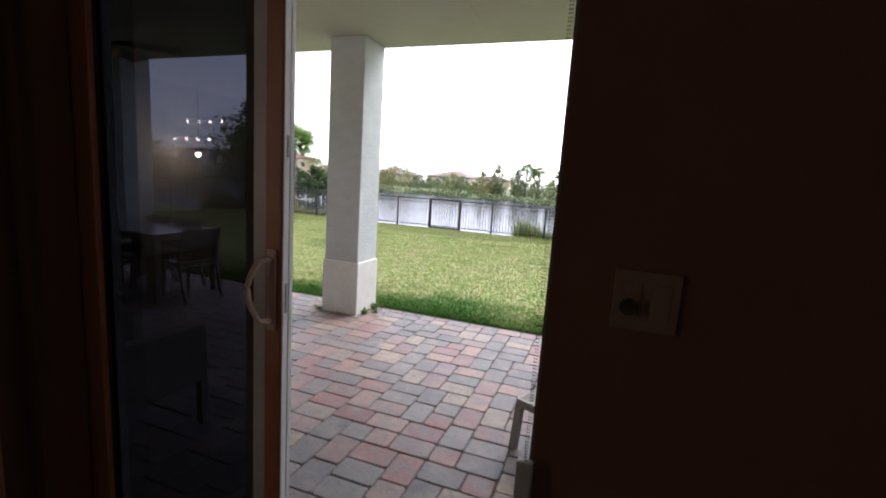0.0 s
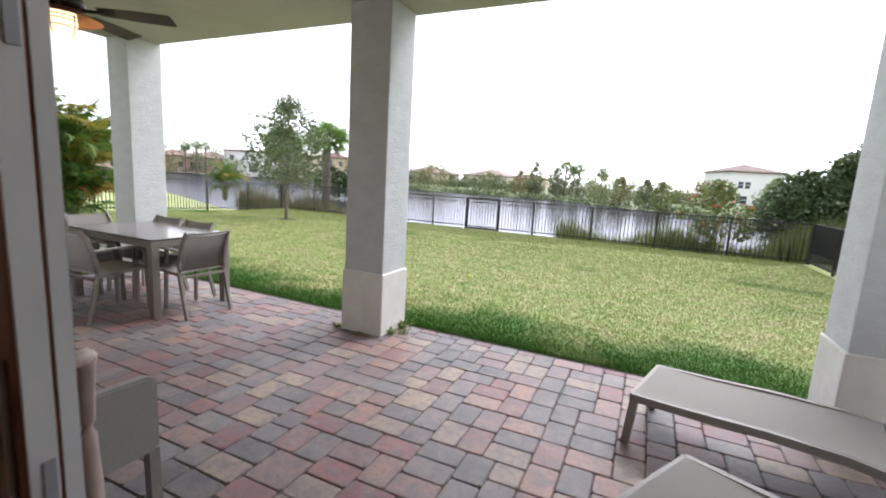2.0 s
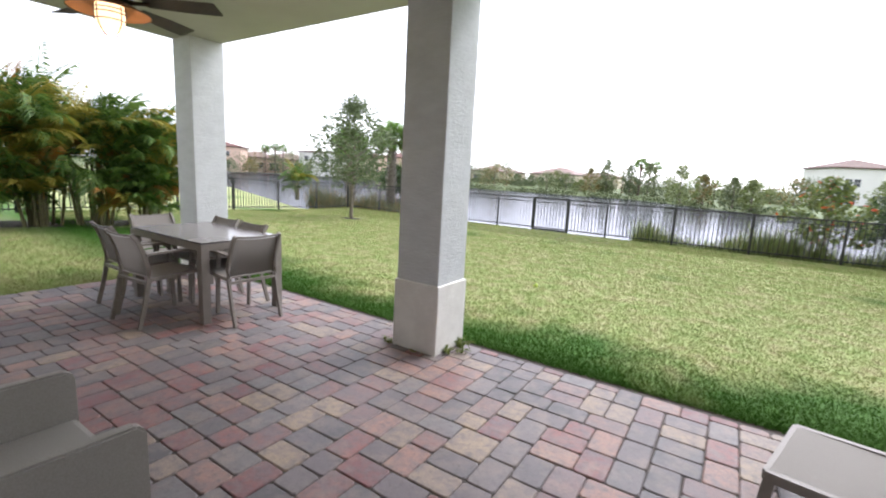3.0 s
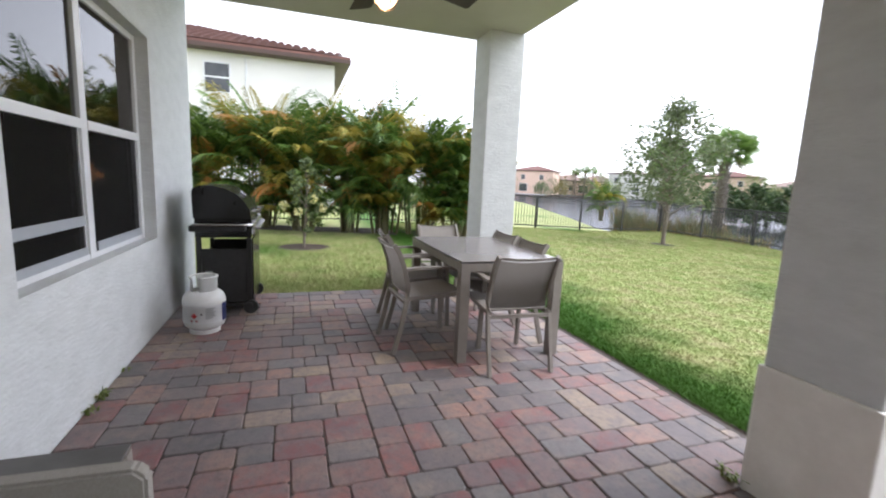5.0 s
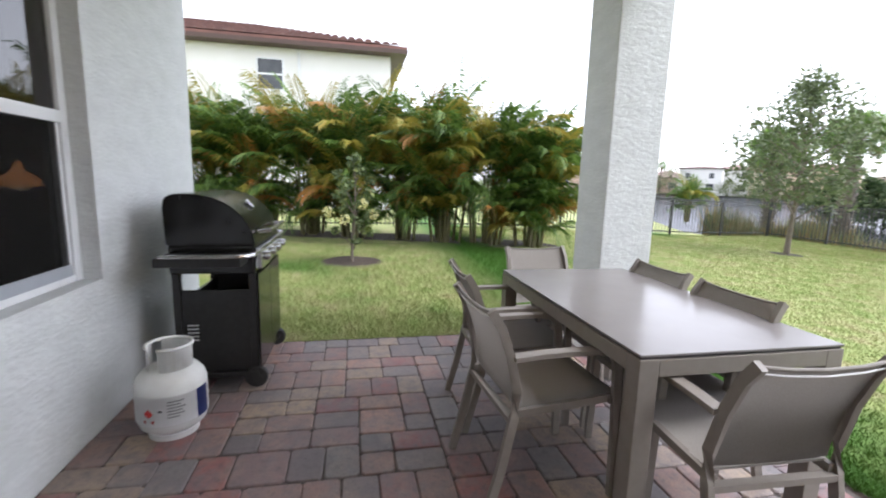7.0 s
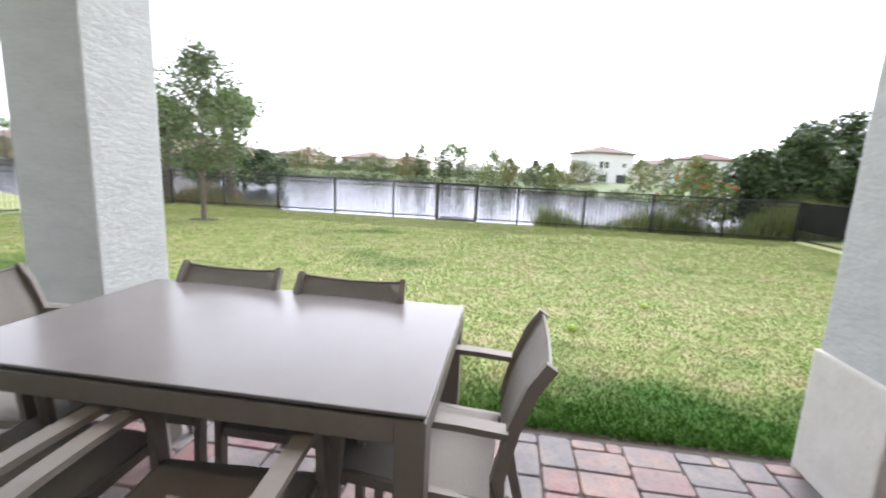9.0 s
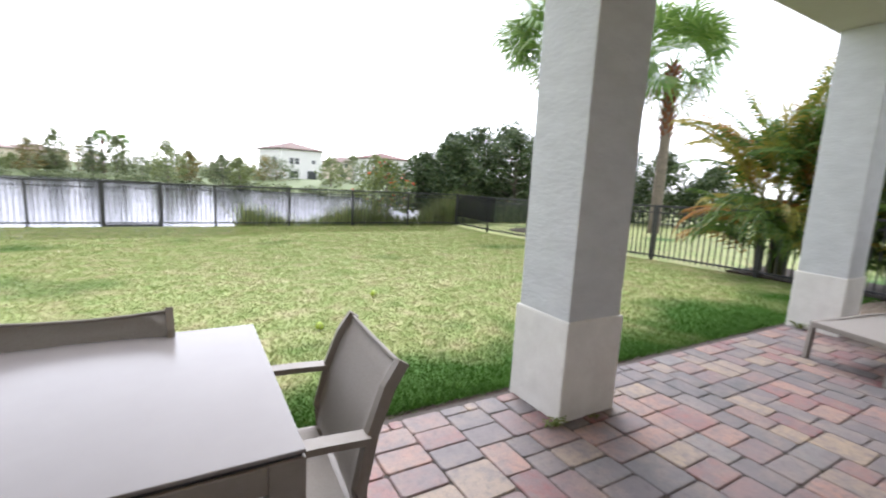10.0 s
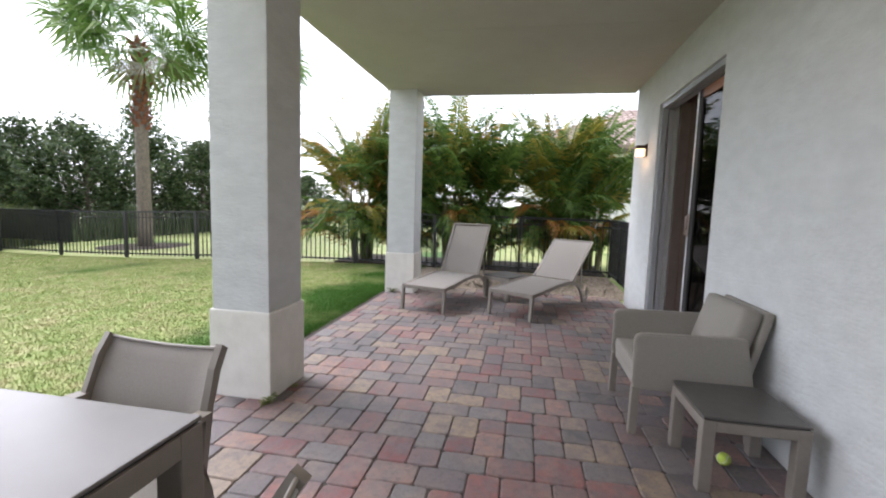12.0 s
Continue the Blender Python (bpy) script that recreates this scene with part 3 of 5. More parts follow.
def ceiling_fan():
    f = thing("ceiling_fan", "bronze ceiling fan with a lit caged lamp under the soffit", "ceiling fan", m=pose(-1.90, 1.545, 0))
    part("canopy", lathe(bmesh.new(), [(0.075, SOFFIT), (0.07, SOFFIT - 0.04), (0.03, SOFFIT - 0.06)][::-1], 24), M_BRONZE, f)
    part("downrod", lathe(bmesh.new(), [(0.012, 2.55), (0.012, SOFFIT - 0.05)], 12), M_BRONZE, f)
    part("motor", lathe(bmesh.new(), [(0.07, 2.460), (0.13, 2.470), (0.14, 2.505), (0.12, 2.550), (0.04, 2.570)], 28), M_BRONZE, f, smooth=True)
    for k in range(5):
        a = 40 + 72 * k
        bm = bmesh.new()
        outline = [(0.22, -0.055), (0.45, -0.076), (0.68, -0.08), (0.70, -0.07), (0.715, 0.06), (0.70, 0.08), (0.45, 0.076), (0.22, 0.055)]
        vs = [bm.verts.new((x, y, 0)) for x, y in outline]
        bm.faces.new(vs)
        bmesh.ops.solidify(bm, geom=bm.faces[:], thickness=0.008)
        bmesh.ops.transform(bm, matrix=pose(0, 0, 2.470, 0, 0, a) @ pose(0, 0, 0, -13), verts=bm.verts)
        bl = part("blade", bm, M_BLADE, f)
        bm = boxes((0.12, -0.018, -0.006, 0.26, 0.018, 0.004), bevel=0.003)
        bmesh.ops.transform(bm, matrix=pose(0, 0, 2.463, 0, 0, a) @ pose(0, 0, 0, -13), verts=bm.verts)
        part("bracket", bm, M_BRONZE, bl)
    part("shade", lathe(bmesh.new(), [(0.10, 2.460), (0.235, 2.400), (0.24, 2.393), (0.23, 2.393), (0.09, 2.445)], 32), M_BROWNRIM, f, "rust-brown dish shade", smooth=True)
    lamp = part("lamp", lathe(bmesh.new(), [(0.082, 2.435), (0.086, 2.365), (0.08, 2.315), (0.06, 2.275), (0.03, 2.255), (0.005, 2.250)][::-1], 24), M_LAMP, f, "glowing warm glass jar", smooth=True)
    bm = bmesh.new()
    for z, r in ((2.405, 0.094), (2.380, 0.094), (2.335, 0.092)):
        tube(bm, [(r * math.cos(radians(a)), r * math.sin(radians(a)), z) for a in range(0, 361, 15)], 0.0035, 5, close=False)
    for k in range(4):
        a = radians(90 * k + 20)
        tube(bm, [(r * math.cos(a), r * math.sin(a), z) for r, z in ((0.094, 2.425), (0.094, 2.345), (0.088, 2.305), (0.066, 2.263), (0.03, 2.242), (0.0, 2.237))], 0.0035, 5)
    part("cage", bm, M_BRONZE, f, "bronze wire cage")
ceiling_fan()
bulb = new("fan_light", bpy.data.lights.new("fan_light", "POINT"))
bulb.data.energy, bulb.data.color, bulb.data.shadow_soft_size = 3.0, (1.0, 0.7, 0.4), 0.05
bulb.location = (-1.90, 1.545, 2.21)

def wall_sconce(x, z):
    s = thing("wall_sconce", "dark bronze wall lantern with a lit frosted glass", "wall lamp", m=pose(x, 0, z))
    part("back_plate", boxes((-0.05, 0.0, -0.09, 0.05, 0.015, 0.06), bevel=0.004), M_BRONZE, s)
    part("cap", boxes((-0.055, 0.015, 0.005, 0.055, 0.125, 0.04), bevel=0.006), M_BRONZE, s)
    part("shade", boxes((-0.042, 0.025, -0.085, 0.042, 0.11, 0.004), bevel=0.008), M_LAMP, s, "glowing frosted glass")
wall_sconce(2.80, 2.0)
bulb = new("sconce_light", bpy.data.lights.new("sconce_light", "POINT"))
bulb.data.energy, bulb.data.color, bulb.data.shadow_soft_size = 0.7, (1.0, 0.6, 0.3), 0.03
bulb.location = (2.80, 0.16, 1.93)

# ---- window and sliding door ----
def tinted(name, tint, gloss=0.05, top=0.9):
    m = bpy.data.materials.new(name)
    m.use_nodes = True
    nt = m.node_tree
    nt.nodes.remove(nt.nodes["Principled BSDF"])
    tr, gl, fr, mx = (nt.nodes.new(n) for n in ("ShaderNodeBsdfTransparent", "ShaderNodeBsdfGlossy", "ShaderNodeLayerWeight", "ShaderNodeMixShader"))
    sock(tr, "Color", (*tint, 1)), sock(gl, "Roughness", 0.0), sock(fr, "Blend", 0.5)
    pw, ad = nt.nodes.new("ShaderNodeMath"), nt.nodes.new("ShaderNodeMapRange")
    pw.operation, pw.inputs[1].default_value = "POWER", 4.0
    sock(ad, "To Min", gloss), sock(ad, "To Max", top)
    nt.links.new(fr.outputs["Facing"], pw.inputs[0]), nt.links.new(pw.outputs[0], ad.inputs["Value"])
    nt.links.new(ad.outputs[0], mx.inputs[0]), nt.links.new(tr.outputs[0], mx.inputs[1]), nt.links.new(gl.outputs[0], mx.inputs[2])
    nt.links.new(mx.outputs[0], nt.nodes["Material Output"].inputs["Surface"])
    return m
M_TINT = tinted("tinted_glass", (0.165, 0.172, 0.20), 0.02, 0.3)
M_WINGLASS = tinted("window_glass", (0.30, 0.31, 0.33), 0.115, 0.7)
def see_through(name, color, open_part):
    m = bpy.data.materials.new(name)
    m.use_nodes = True
    nt = m.node_tree
    b = nt.nodes["Principled BSDF"]
    sock(b, "Base Color", (*color, 1)), sock(b, "Roughness", 0.9), sock(b, "Specular IOR Level", 0.1)
    tr, mx = nt.nodes.new("ShaderNodeBsdfTransparent"), nt.nodes.new("ShaderNodeMixShader")
    mx.inputs[0].default_value = open_part
    nt.links.new(b.outputs[0], mx.inputs[1]), nt.links.new(tr.outputs[0], mx.inputs[2])
    nt.links.new(mx.outputs[0], nt.nodes["Material Output"].inputs["Surface"])
    return m
M_MESH = see_through("insect_mesh", (0.012, 0.012, 0.012), 0.5)
M_ALU = material("white_aluminium", (0.70, 0.71, 0.72), (0.66, 0.67, 0.68), 10, 0.4)
M_GREYALU = material("grey_aluminium", (0.36, 0.38, 0.41), (0.33, 0.35, 0.38), 10, 0.45)
# pale stiles coloured brown: the room's warm bounced light is in the colour
M_STILE = material("room_tinted_stile", (0.30, 0.13, 0.07), (0.26, 0.11, 0.06), 10, 0.5)
M_SCREEN = see_through("dark_screen", (0.02, 0.02, 0.02), 0.45)

win = thing("window_1", "white aluminium double window with dark glass, recessed in stucco", "window", kind="structure")
fy0, fy1 = -0.15, -0.085
part("window_sill", boxes((WX0 - 0.0, -0.25, WZ0, WX1, -0.002, WZ0 + 0.015)), M_STUCCO, win)
xm = (WX0 + WX1) / 2
for a, b, w in ((WX0, WX0 + 0.05, 0), (xm - 0.04, xm + 0.04, 0), (WX1 - 0.05, WX1, 0)):
    part("window_frame", boxes((a, fy0, WZ0 + 0.016, b, fy1, WZ1), bevel=0.004), M_ALU, win)
for a, b in ((WX0 + 0.05, xm - 0.04), (xm + 0.04, WX1 - 0.05)):
    part("window_frame", boxes((a, fy0, WZ0 + 0.016, b, fy1 - 0.003, WZ0 + 0.05), bevel=0.003), M_ALU, win)
    part("window_frame", boxes((a, fy0, WZ1 - 0.045, b, fy1 - 0.003, WZ1), bevel=0.003), M_ALU, win)
    part("meeting_rail", boxes((a, fy0 + 0.01, 1.475, b, fy1 + 0.004, 1.53), bevel=0.004), M_ALU, win)
    part("pane", boxes((a, -0.112, 1.53, b, -0.106, WZ1 - 0.045)), M_WINGLASS, win)
    part("pane", boxes((a + 0.03, -0.128, WZ0 + 0.05, b - 0.03, -0.122, 1.475)), M_WINGLASS, win)
    for c, d in ((a, a + 0.03), (b - 0.03, b)):
        part("sash_stile", boxes((c, -0.135, WZ0 + 0.05, d, -0.100, 1.475), bevel=0.003), M_ALU, win)
    scr = part("insect_screen", boxes((a + 0.03, -0.094, WZ0 + 0.05, b - 0.03, -0.0925, 1.475)), M_MESH, win, "fine dark insect screen")
    lift = 0.0 if a < xm - 0.5 else 0.17
    part("sash_rail", boxes((a + 0.03, -0.091, WZ0 + 0.05 + lift, b - 0.03, -0.083, WZ0 + 0.105 + lift), bevel=0.002), M_GREYALU, win)
    if lift:
        part("sash_rail", boxes((a + 0.03, -0.091, WZ0 + 0.05, b - 0.03, -0.084, WZ0 + 0.095), bevel=0.002), M_GREYALU, win)
    part("latch", boxes((b - 0.028, -0.1, WZ0 + 0.06, b - 0.012, -0.092, WZ0 + 0.085)), M_BLACK, win)

LY = -0.14
M_HANDLE = material("handle_paint", (0.45, 0.36, 0.32), (0.42, 0.33, 0.29), 10, 0.4)
door = thing("door_1", "sliding glass patio door standing open, tinted pane in a grey frame with brown room light painted in", "sliding door", kind="structure")
IN = -0.37                                  # inner face of the wall
for y in (-0.03, -0.10):
    part("jamb_rail", boxes((DX1 - (0.03 if y > -0.05 else 0.018), y - 0.05, 0.0, DX1, y + 0.005, DZ), bevel=0.004), M_GREYALU, door)
    part("head_rail", boxes((DX0, y - 0.05, DZ - 0.05, DX1 - 0.036, y + 0.005, DZ), bevel=0.004), M_GREYALU, door)
part("track", boxes((DX0, -0.3, 0.0, DX1 - 0.036, -0.01, 0.022), bevel=0.004), M_GREYALU, door)
lx0, lx1 = 0.765, 1.60
leaf = part("leaf", boxes((lx1 - 0.055, LY - 0.02, 0.03, lx1, LY + 0.012, DZ - 0.06), (lx0, LY - 0.02, 0.03, lx0 + 0.11, LY + 0.012, DZ - 0.06), bevel=0.005), M_STILE, door, "pale stiles of the sliding leaf, brown room light painted in")
part("edge_strip", boxes((lx1 + 0.001, LY - 0.019, 0.03, lx1 + 0.004, LY + 0.001, DZ - 0.06), (lx1 + 0.001, LY + 0.0045, 0.03, lx1 + 0.004, LY + 0.018, DZ - 0.06)), M_ALU, leaf, "pale grey edge of the leaf")
part("outer_cover", boxes((lx1 - 0.03, LY + 0.0145, 0.03, lx1 + 0.0005, LY + 0.018, DZ - 0.06)), M_ALU, leaf, "pale grey outer edge of the leaf")
# black plates added to hide the brown stiles from outside
part("seal", boxes((lx1 - 0.126, LY + 0.0145, 0.03, lx1 - 0.031, LY + 0.018, DZ - 0.06), (lx0, LY + 0.0145, 0.03, lx0 + 0.12, LY + 0.018, DZ - 0.06)), M_RUBBER, leaf, "black cover added over the outer stiles")
part("bead", boxes((lx1 - 0.10, LY - 0.012, 0.03, lx1 - 0.056, LY + 0.012, DZ - 0.06)), M_GREYALU, leaf)
part("gasket", boxes((lx1 - 0.126, LY - 0.012, 0.03, lx1 - 0.101, LY + 0.012, DZ - 0.06)), M_RUBBER, leaf)
part("rail", boxes((lx0 + 0.111, LY - 0.018, 0.03, lx1 - 0.056, LY + 0.018, 0.11), bevel=0.003), M_STILE, leaf)
part("rail", boxes((lx0 + 0.111, LY - 0.018, DZ - 0.14, lx1 - 0.056, LY + 0.018, DZ - 0.06), bevel=0.003), M_STILE, leaf)
pane = part("pane", boxes((lx0 + 0.111, LY - 0.003, 0.11, lx1 - 0.127, LY + 0.003, DZ - 0.14)), M_TINT, leaf, "dark tinted glass")
pane.visible_shadow = False
for s in (-1, 1):
    bm = bmesh.new()
    y = LY + s * 0.02
    hx = lx1 - 0.03
    tube(bm, [(hx, y, 1.235), (hx - 0.015, y + s * 0.03, 1.232)] + arc((hx - 0.015, y + s * 0.03, 1.232), (hx - 0.075, y + s * 0.05, 1.15), (hx - 0.015, y + s * 0.03, 1.068), 10) + [(hx, y, 1.065)], 0.008, 8)
    part("handle", bm, M_HANDLE, leaf, "pinkish white curved pull handle", smooth=True)
    part("handle_plate", boxes((hx - 0.014, min(y, y + s * 0.006), 1.04, hx + 0.014, max(y, y + s * 0.006), 1.26), bevel=0.002), M_HANDLE, leaf)
part("latch", boxes((lx1 + 0.0045, LY - 0.011, 1.09, lx1 + 0.0065, LY - 0.002, 1.17)), M_GREYALU, leaf)
part("latch", boxes((lx1 + 0.0045, LY - 0.011, 1.50, lx1 + 0.0065, LY - 0.002, 1.555)), M_GREYALU, leaf)

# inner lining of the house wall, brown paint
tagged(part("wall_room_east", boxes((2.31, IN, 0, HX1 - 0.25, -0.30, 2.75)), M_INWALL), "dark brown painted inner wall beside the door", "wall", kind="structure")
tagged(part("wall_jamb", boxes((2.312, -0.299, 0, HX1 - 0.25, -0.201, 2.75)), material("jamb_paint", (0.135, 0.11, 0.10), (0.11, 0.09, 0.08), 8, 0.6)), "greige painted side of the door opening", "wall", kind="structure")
# filler box added to cover the brightly lit stucco strip beside the leaf
tagged(part("wall_jamb", boxes((0.7405, -0.30, 0, 0.80, -0.164, DZ - 0.003)), M_INWALL), "dark brown filler added over the opening's lit stucco side", "wall", kind="structure")
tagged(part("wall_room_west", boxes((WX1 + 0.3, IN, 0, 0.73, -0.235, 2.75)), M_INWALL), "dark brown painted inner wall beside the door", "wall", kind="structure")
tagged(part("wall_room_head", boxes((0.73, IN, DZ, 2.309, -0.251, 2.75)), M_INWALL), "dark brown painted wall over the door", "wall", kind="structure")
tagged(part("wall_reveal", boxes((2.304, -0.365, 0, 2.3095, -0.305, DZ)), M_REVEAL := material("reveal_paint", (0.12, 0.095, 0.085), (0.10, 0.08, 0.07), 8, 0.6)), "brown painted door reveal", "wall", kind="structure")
# plate colour taken far down, the dimness of the room painted in
M_PLATE = material("dimmed_plate", (0.15, 0.10, 0.08), (0.135, 0.09, 0.07), 8, 0.5)
sw = thing("light_switch", "almond two-gang light switch plate, room dimness in its colour, on a brown wall", "light switch", m=pose(2.45, IN, 1.307))
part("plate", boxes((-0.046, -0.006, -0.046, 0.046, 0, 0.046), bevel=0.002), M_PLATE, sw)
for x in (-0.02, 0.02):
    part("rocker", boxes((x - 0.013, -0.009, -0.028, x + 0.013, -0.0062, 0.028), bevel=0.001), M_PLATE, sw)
part("dimmer", lathe(bmesh.new(), [(0.012, 0), (0.012, 0.012)], 14, pose(-0.024, -0.009, -0.008, 90)), M_BLACK, sw)
bc = thing("blind_chain", "beaded roller-blind chain hanging beside the door", "blind chain", m=pose(2.300, -0.385, 0))
for dx in (-0.0018, 0.0018):
    bm = bmesh.new()
    for k in range(290):
        bmesh.ops.create_icosphere(bm, subdivisions=1, radius=0.0015, matrix=Matrix.Translation((dx * (1 if k > 4 else 0.6), 0, 1.0 + 0.0056 * k)))
    part("bead_strand", bm, M_TAUPE, bc)
part("tensioner", boxes((-0.014, -0.008, 0.93, 0.014, 0.008, 1.01), bevel=0.004), M_GREYALU, bc)

# warm pendant lamp inside the kitchen, seen through the window
M_SHADE = glow("amber_shade", (0.9, 0.35, 0.1), 1.2)
pl = thing("pendant_lamp", "warm glowing pendant lamp hanging in the dark room", "pendant lamp", m=pose(-3.62, -0.56, -0.13))
part("cord", lathe(bmesh.new(), [(0.004, 1.42), (0.004, 2.879)], 8), M_BLACK, pl)
part("shade", lathe(bmesh.new(), [(0.10, 1.30), (0.085, 1.34), (0.03, 1.38), (0.015, 1.43)], 24), M_SHADE, pl, smooth=True)
part("bulb", lathe(bmesh.new(), [(0.005, 1.27), (0.04, 1.285), (0.05, 1.31), (0.03, 1.345)], 16), M_LAMP, pl, smooth=True)

ch = thing("chandelier", "bar chandelier with two rows of small lit bulbs", "chandelier", m=pose(-3.85, -4.6, 0))
part("rod", lathe(bmesh.new(), [(0.01, 1.91), (0.01, 2.749)], 10), M_BRONZE, ch)
for y, z in ((-0.12, 2.205), (0.12, 1.905)):
    part("bar", boxes((-0.42, y - 0.012, z, 0.42, y + 0.012, z + 0.02), (-0.012, min(y, 0), z, 0.012, max(y, 0), z + 0.02), bevel=0.0), M_BRONZE, ch)
    for k in range(4):
        part("bulb", lathe(bmesh.new(), [(0.004, z - 0.05), (0.018, z - 0.04), (0.022, z - 0.025), (0.012, z)], 12, Matrix.Translation((-0.36 + 0.24 * k, y, 0))), M_BULB, ch, smooth=True)
bulb = new("room_light", bpy.data.lights.new("room_light", "POINT"))
bulb.data.energy, bulb.data.color, bulb.data.shadow_soft_size = 20.0, (1.0, 0.72, 0.5), 0.03
bulb.location = (-3.85, -4.6, 1.65)

# ---- fences ----
def cube_mesh(name, x, y, z, mat):
    bm = boxes((-x / 2, -y / 2, 0, x / 2, y / 2, z), bevel=0)
    me = bpy.data.meshes.new(name)
    bm.to_mesh(me)
    bm.free()
    me.materials.append(mat)
    return me
PICKET = cube_mesh("picket", 0.018, 0.018, 1.03, M_BLACK)
POST = cube_mesh("post", 0.055, 0.055, 1.15, M_BLACK)
GATEPOST = cube_mesh("gate_post", 0.075, 0.075, 1.17, M_BLACK)
def child(name, me, parent, x, y, z, rz=0.0):
    o = new(name, me)
    o.parent = parent
    o.matrix_basis = pose(x, y, z, 0, 0, rz)
    return o
def fence(label, p0, p1, panel=1.83, gap=0.108, gate=None, h=1.12):
    p0, p1 = Vector(p0), Vector(p1)
    f = thing("fence", label, "fence", "garden fences")
    d = (p1 - p0)
    L = d.length
    d /= L
    ang = math.degrees(math.atan2(d.y, d.x))
    n = round(L / panel)
    zat = lambda s: lawn_z(*(p0 + d * s))
    for i in range(n + 1):
        s = L * i / n
        if gate and gate[0] - 0.2 < s < gate[1] + 0.2:
            continue
        p = p0 + d * s
        child("post", POST, f, p.x, p.y, zat(s) - 0.04, ang)
    if gate:
        for s in gate:
            p = p0 + d * s
            child("gate_post", GATEPOST, f, p.x, p.y, zat(s) - 0.04, ang)
    k = round(L / gap)
    for i in range(k):
        s = L * (i + 0.5) / k
        p = p0 + d * s
        child("picket", PICKET, f, p.x, p.y, zat(s) + 0.05, ang)
    for z, hh in ((h - 0.03, 0.036), (h - 0.16, 0.02), (0.1, 0.03)):
        bm = bmesh.new()
        m = max(2, int(L / 1.0))
        tube(bm, [(*(p0 + d * (L * i / m)), zat(L * i / m) + z) for i in range(m + 1)], 0, flat=(0.03, hh))
        part("rail", bm, M_BLACK, f)
    if gate:
        a, b = p0 + d * gate[0], p0 + d * gate[1]
        za = zat(gate[0])
        for z in (0.04, h - 0.02):
            bm = bmesh.new()
            tube(bm, [(a.x, a.y - 0.03, za + z), (b.x, b.y - 0.03, za + z)], 0, flat=(0.04, 0.06))
            part("gate_rail", bm, M_BLACK, f)
    return f
FN, FE, FW = 14.62, 5.95, -12.9
fence("black aluminium picket fence with a gate before the lake", (FW, FN), (6.1, FN), gate=(FW * -1 - 3.93, FW * -1 - 2.74))
fence("black aluminium picket fence along the lawn's side", (6.1, FN), (FE, 4.9))
fence("black aluminium picket fence before a palm hedge", (FE, 4.9), (FE, -0.25))
fence("black aluminium picket fence behind a palm hedge", (FW, FN), (FW + 0.6, -6.0))
fence("black aluminium picket fence closing the side yard", (FE, -0.25), (HX1, -0.25))
def mesh_screen(x0, y0, x1, y1, z0, z1):
    s = thing("fence_screen", "black mesh screen fixed to the picket fence", "screen", "fence screens", kind="")
    bm = bmesh.new()
    z = lawn_z((x0 + x1) / 2, (y0 + y1) / 2)
    tube(bm, [(x0, y0, z + (z0 + z1) / 2), (x1, y1, z + (z0 + z1) / 2)], 0, flat=(0.006, z1 - z0))
    part("mesh", bm, M_SCREEN, s)
mesh_screen(6.06, 14.5, 6.03, 12.3, 0.35, 1.1)
mesh_screen(5.1, -0.225, 4.15, -0.225, 0.06, 1.1)

# ---- plants ----
class Geo:
    """Loose faces gathered into one mesh, with a material for each."""
    def __init__(self):
        self.v, self.f, self.m = [], [], []
    def quad(self, a, b, c, d, m=0):
        n = len(self.v)
        self.v += [a, b, c, d]
        self.f.append((n, n + 1, n + 2, n + 3))
        self.m.append(m)
    def build(self, name, mats, parent=None, label=""):
        me = bpy.data.meshes.new(name)
        me.from_pydata([tuple(p) for p in self.v], [], self.f)
        for m in mats:
            me.materials.append(m)
        me.polygons.foreach_set("material_index", self.m)
        ob = new(name, me)
        if parent is not None:
            ob.parent = parent
        if label:
            tagged(ob, label)
        return ob

def leaf_material(name, c1, c2, rough=0.5):
    m = bpy.data.materials.new(name)
    m.use_nodes = True
    nt = m.node_tree
    b = nt.nodes["Principled BSDF"]
    sock(b, "Roughness", rough), sock(b, "Specular IOR Level", 0.35)
    g = nt.nodes.new("ShaderNodeNewGeometry")
    x = nt.nodes.new("ShaderNodeMix")
    x.data_type = "RGBA"
    x.inputs[6].default_value, x.inputs[7].default_value = (*c1, 1), (*c2, 1)
    nt.links.new(g.outputs["Random Per Island"], x.inputs[0])
    nt.links.new(x.outputs[2], b.inputs["Base Color"])
    t = nt.nodes.new("ShaderNodeBsdfTranslucent")
    nt.links.new(x.outputs[2], t.inputs["Color"])
    mx = nt.nodes.new("ShaderNodeMixShader")
    mx.inputs[0].default_value = 0.3
    nt.links.new(b.outputs[0], mx.inputs[1]), nt.links.new(t.outputs[0], mx.inputs[2])
    nt.links.new(mx.outputs[0], nt.nodes["Material Output"].inputs["Surface"])
    return m
L_GREEN = leaf_material("palm_green", (0.035, 0.085, 0.015), (0.15, 0.23, 0.045))
L_YELLOW = leaf_material("palm_yellow", (0.22, 0.22, 0.03), (0.34, 0.26, 0.05))
L_ORANGE = leaf_material("palm_dry", (0.36, 0.15, 0.02), (0.28, 0.17, 0.06))
L_DARK = leaf_material("dark_leaf", (0.024, 0.052, 0.016), (0.075, 0.112, 0.04))
L_OAK = leaf_material("oak_leaf", (0.07, 0.105, 0.04), (0.16, 0.20, 0.09))
# these two greens carry the far shore's air haze in their colour
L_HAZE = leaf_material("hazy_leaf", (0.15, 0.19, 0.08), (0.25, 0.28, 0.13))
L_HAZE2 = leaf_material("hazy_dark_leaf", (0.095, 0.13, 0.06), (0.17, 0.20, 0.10))
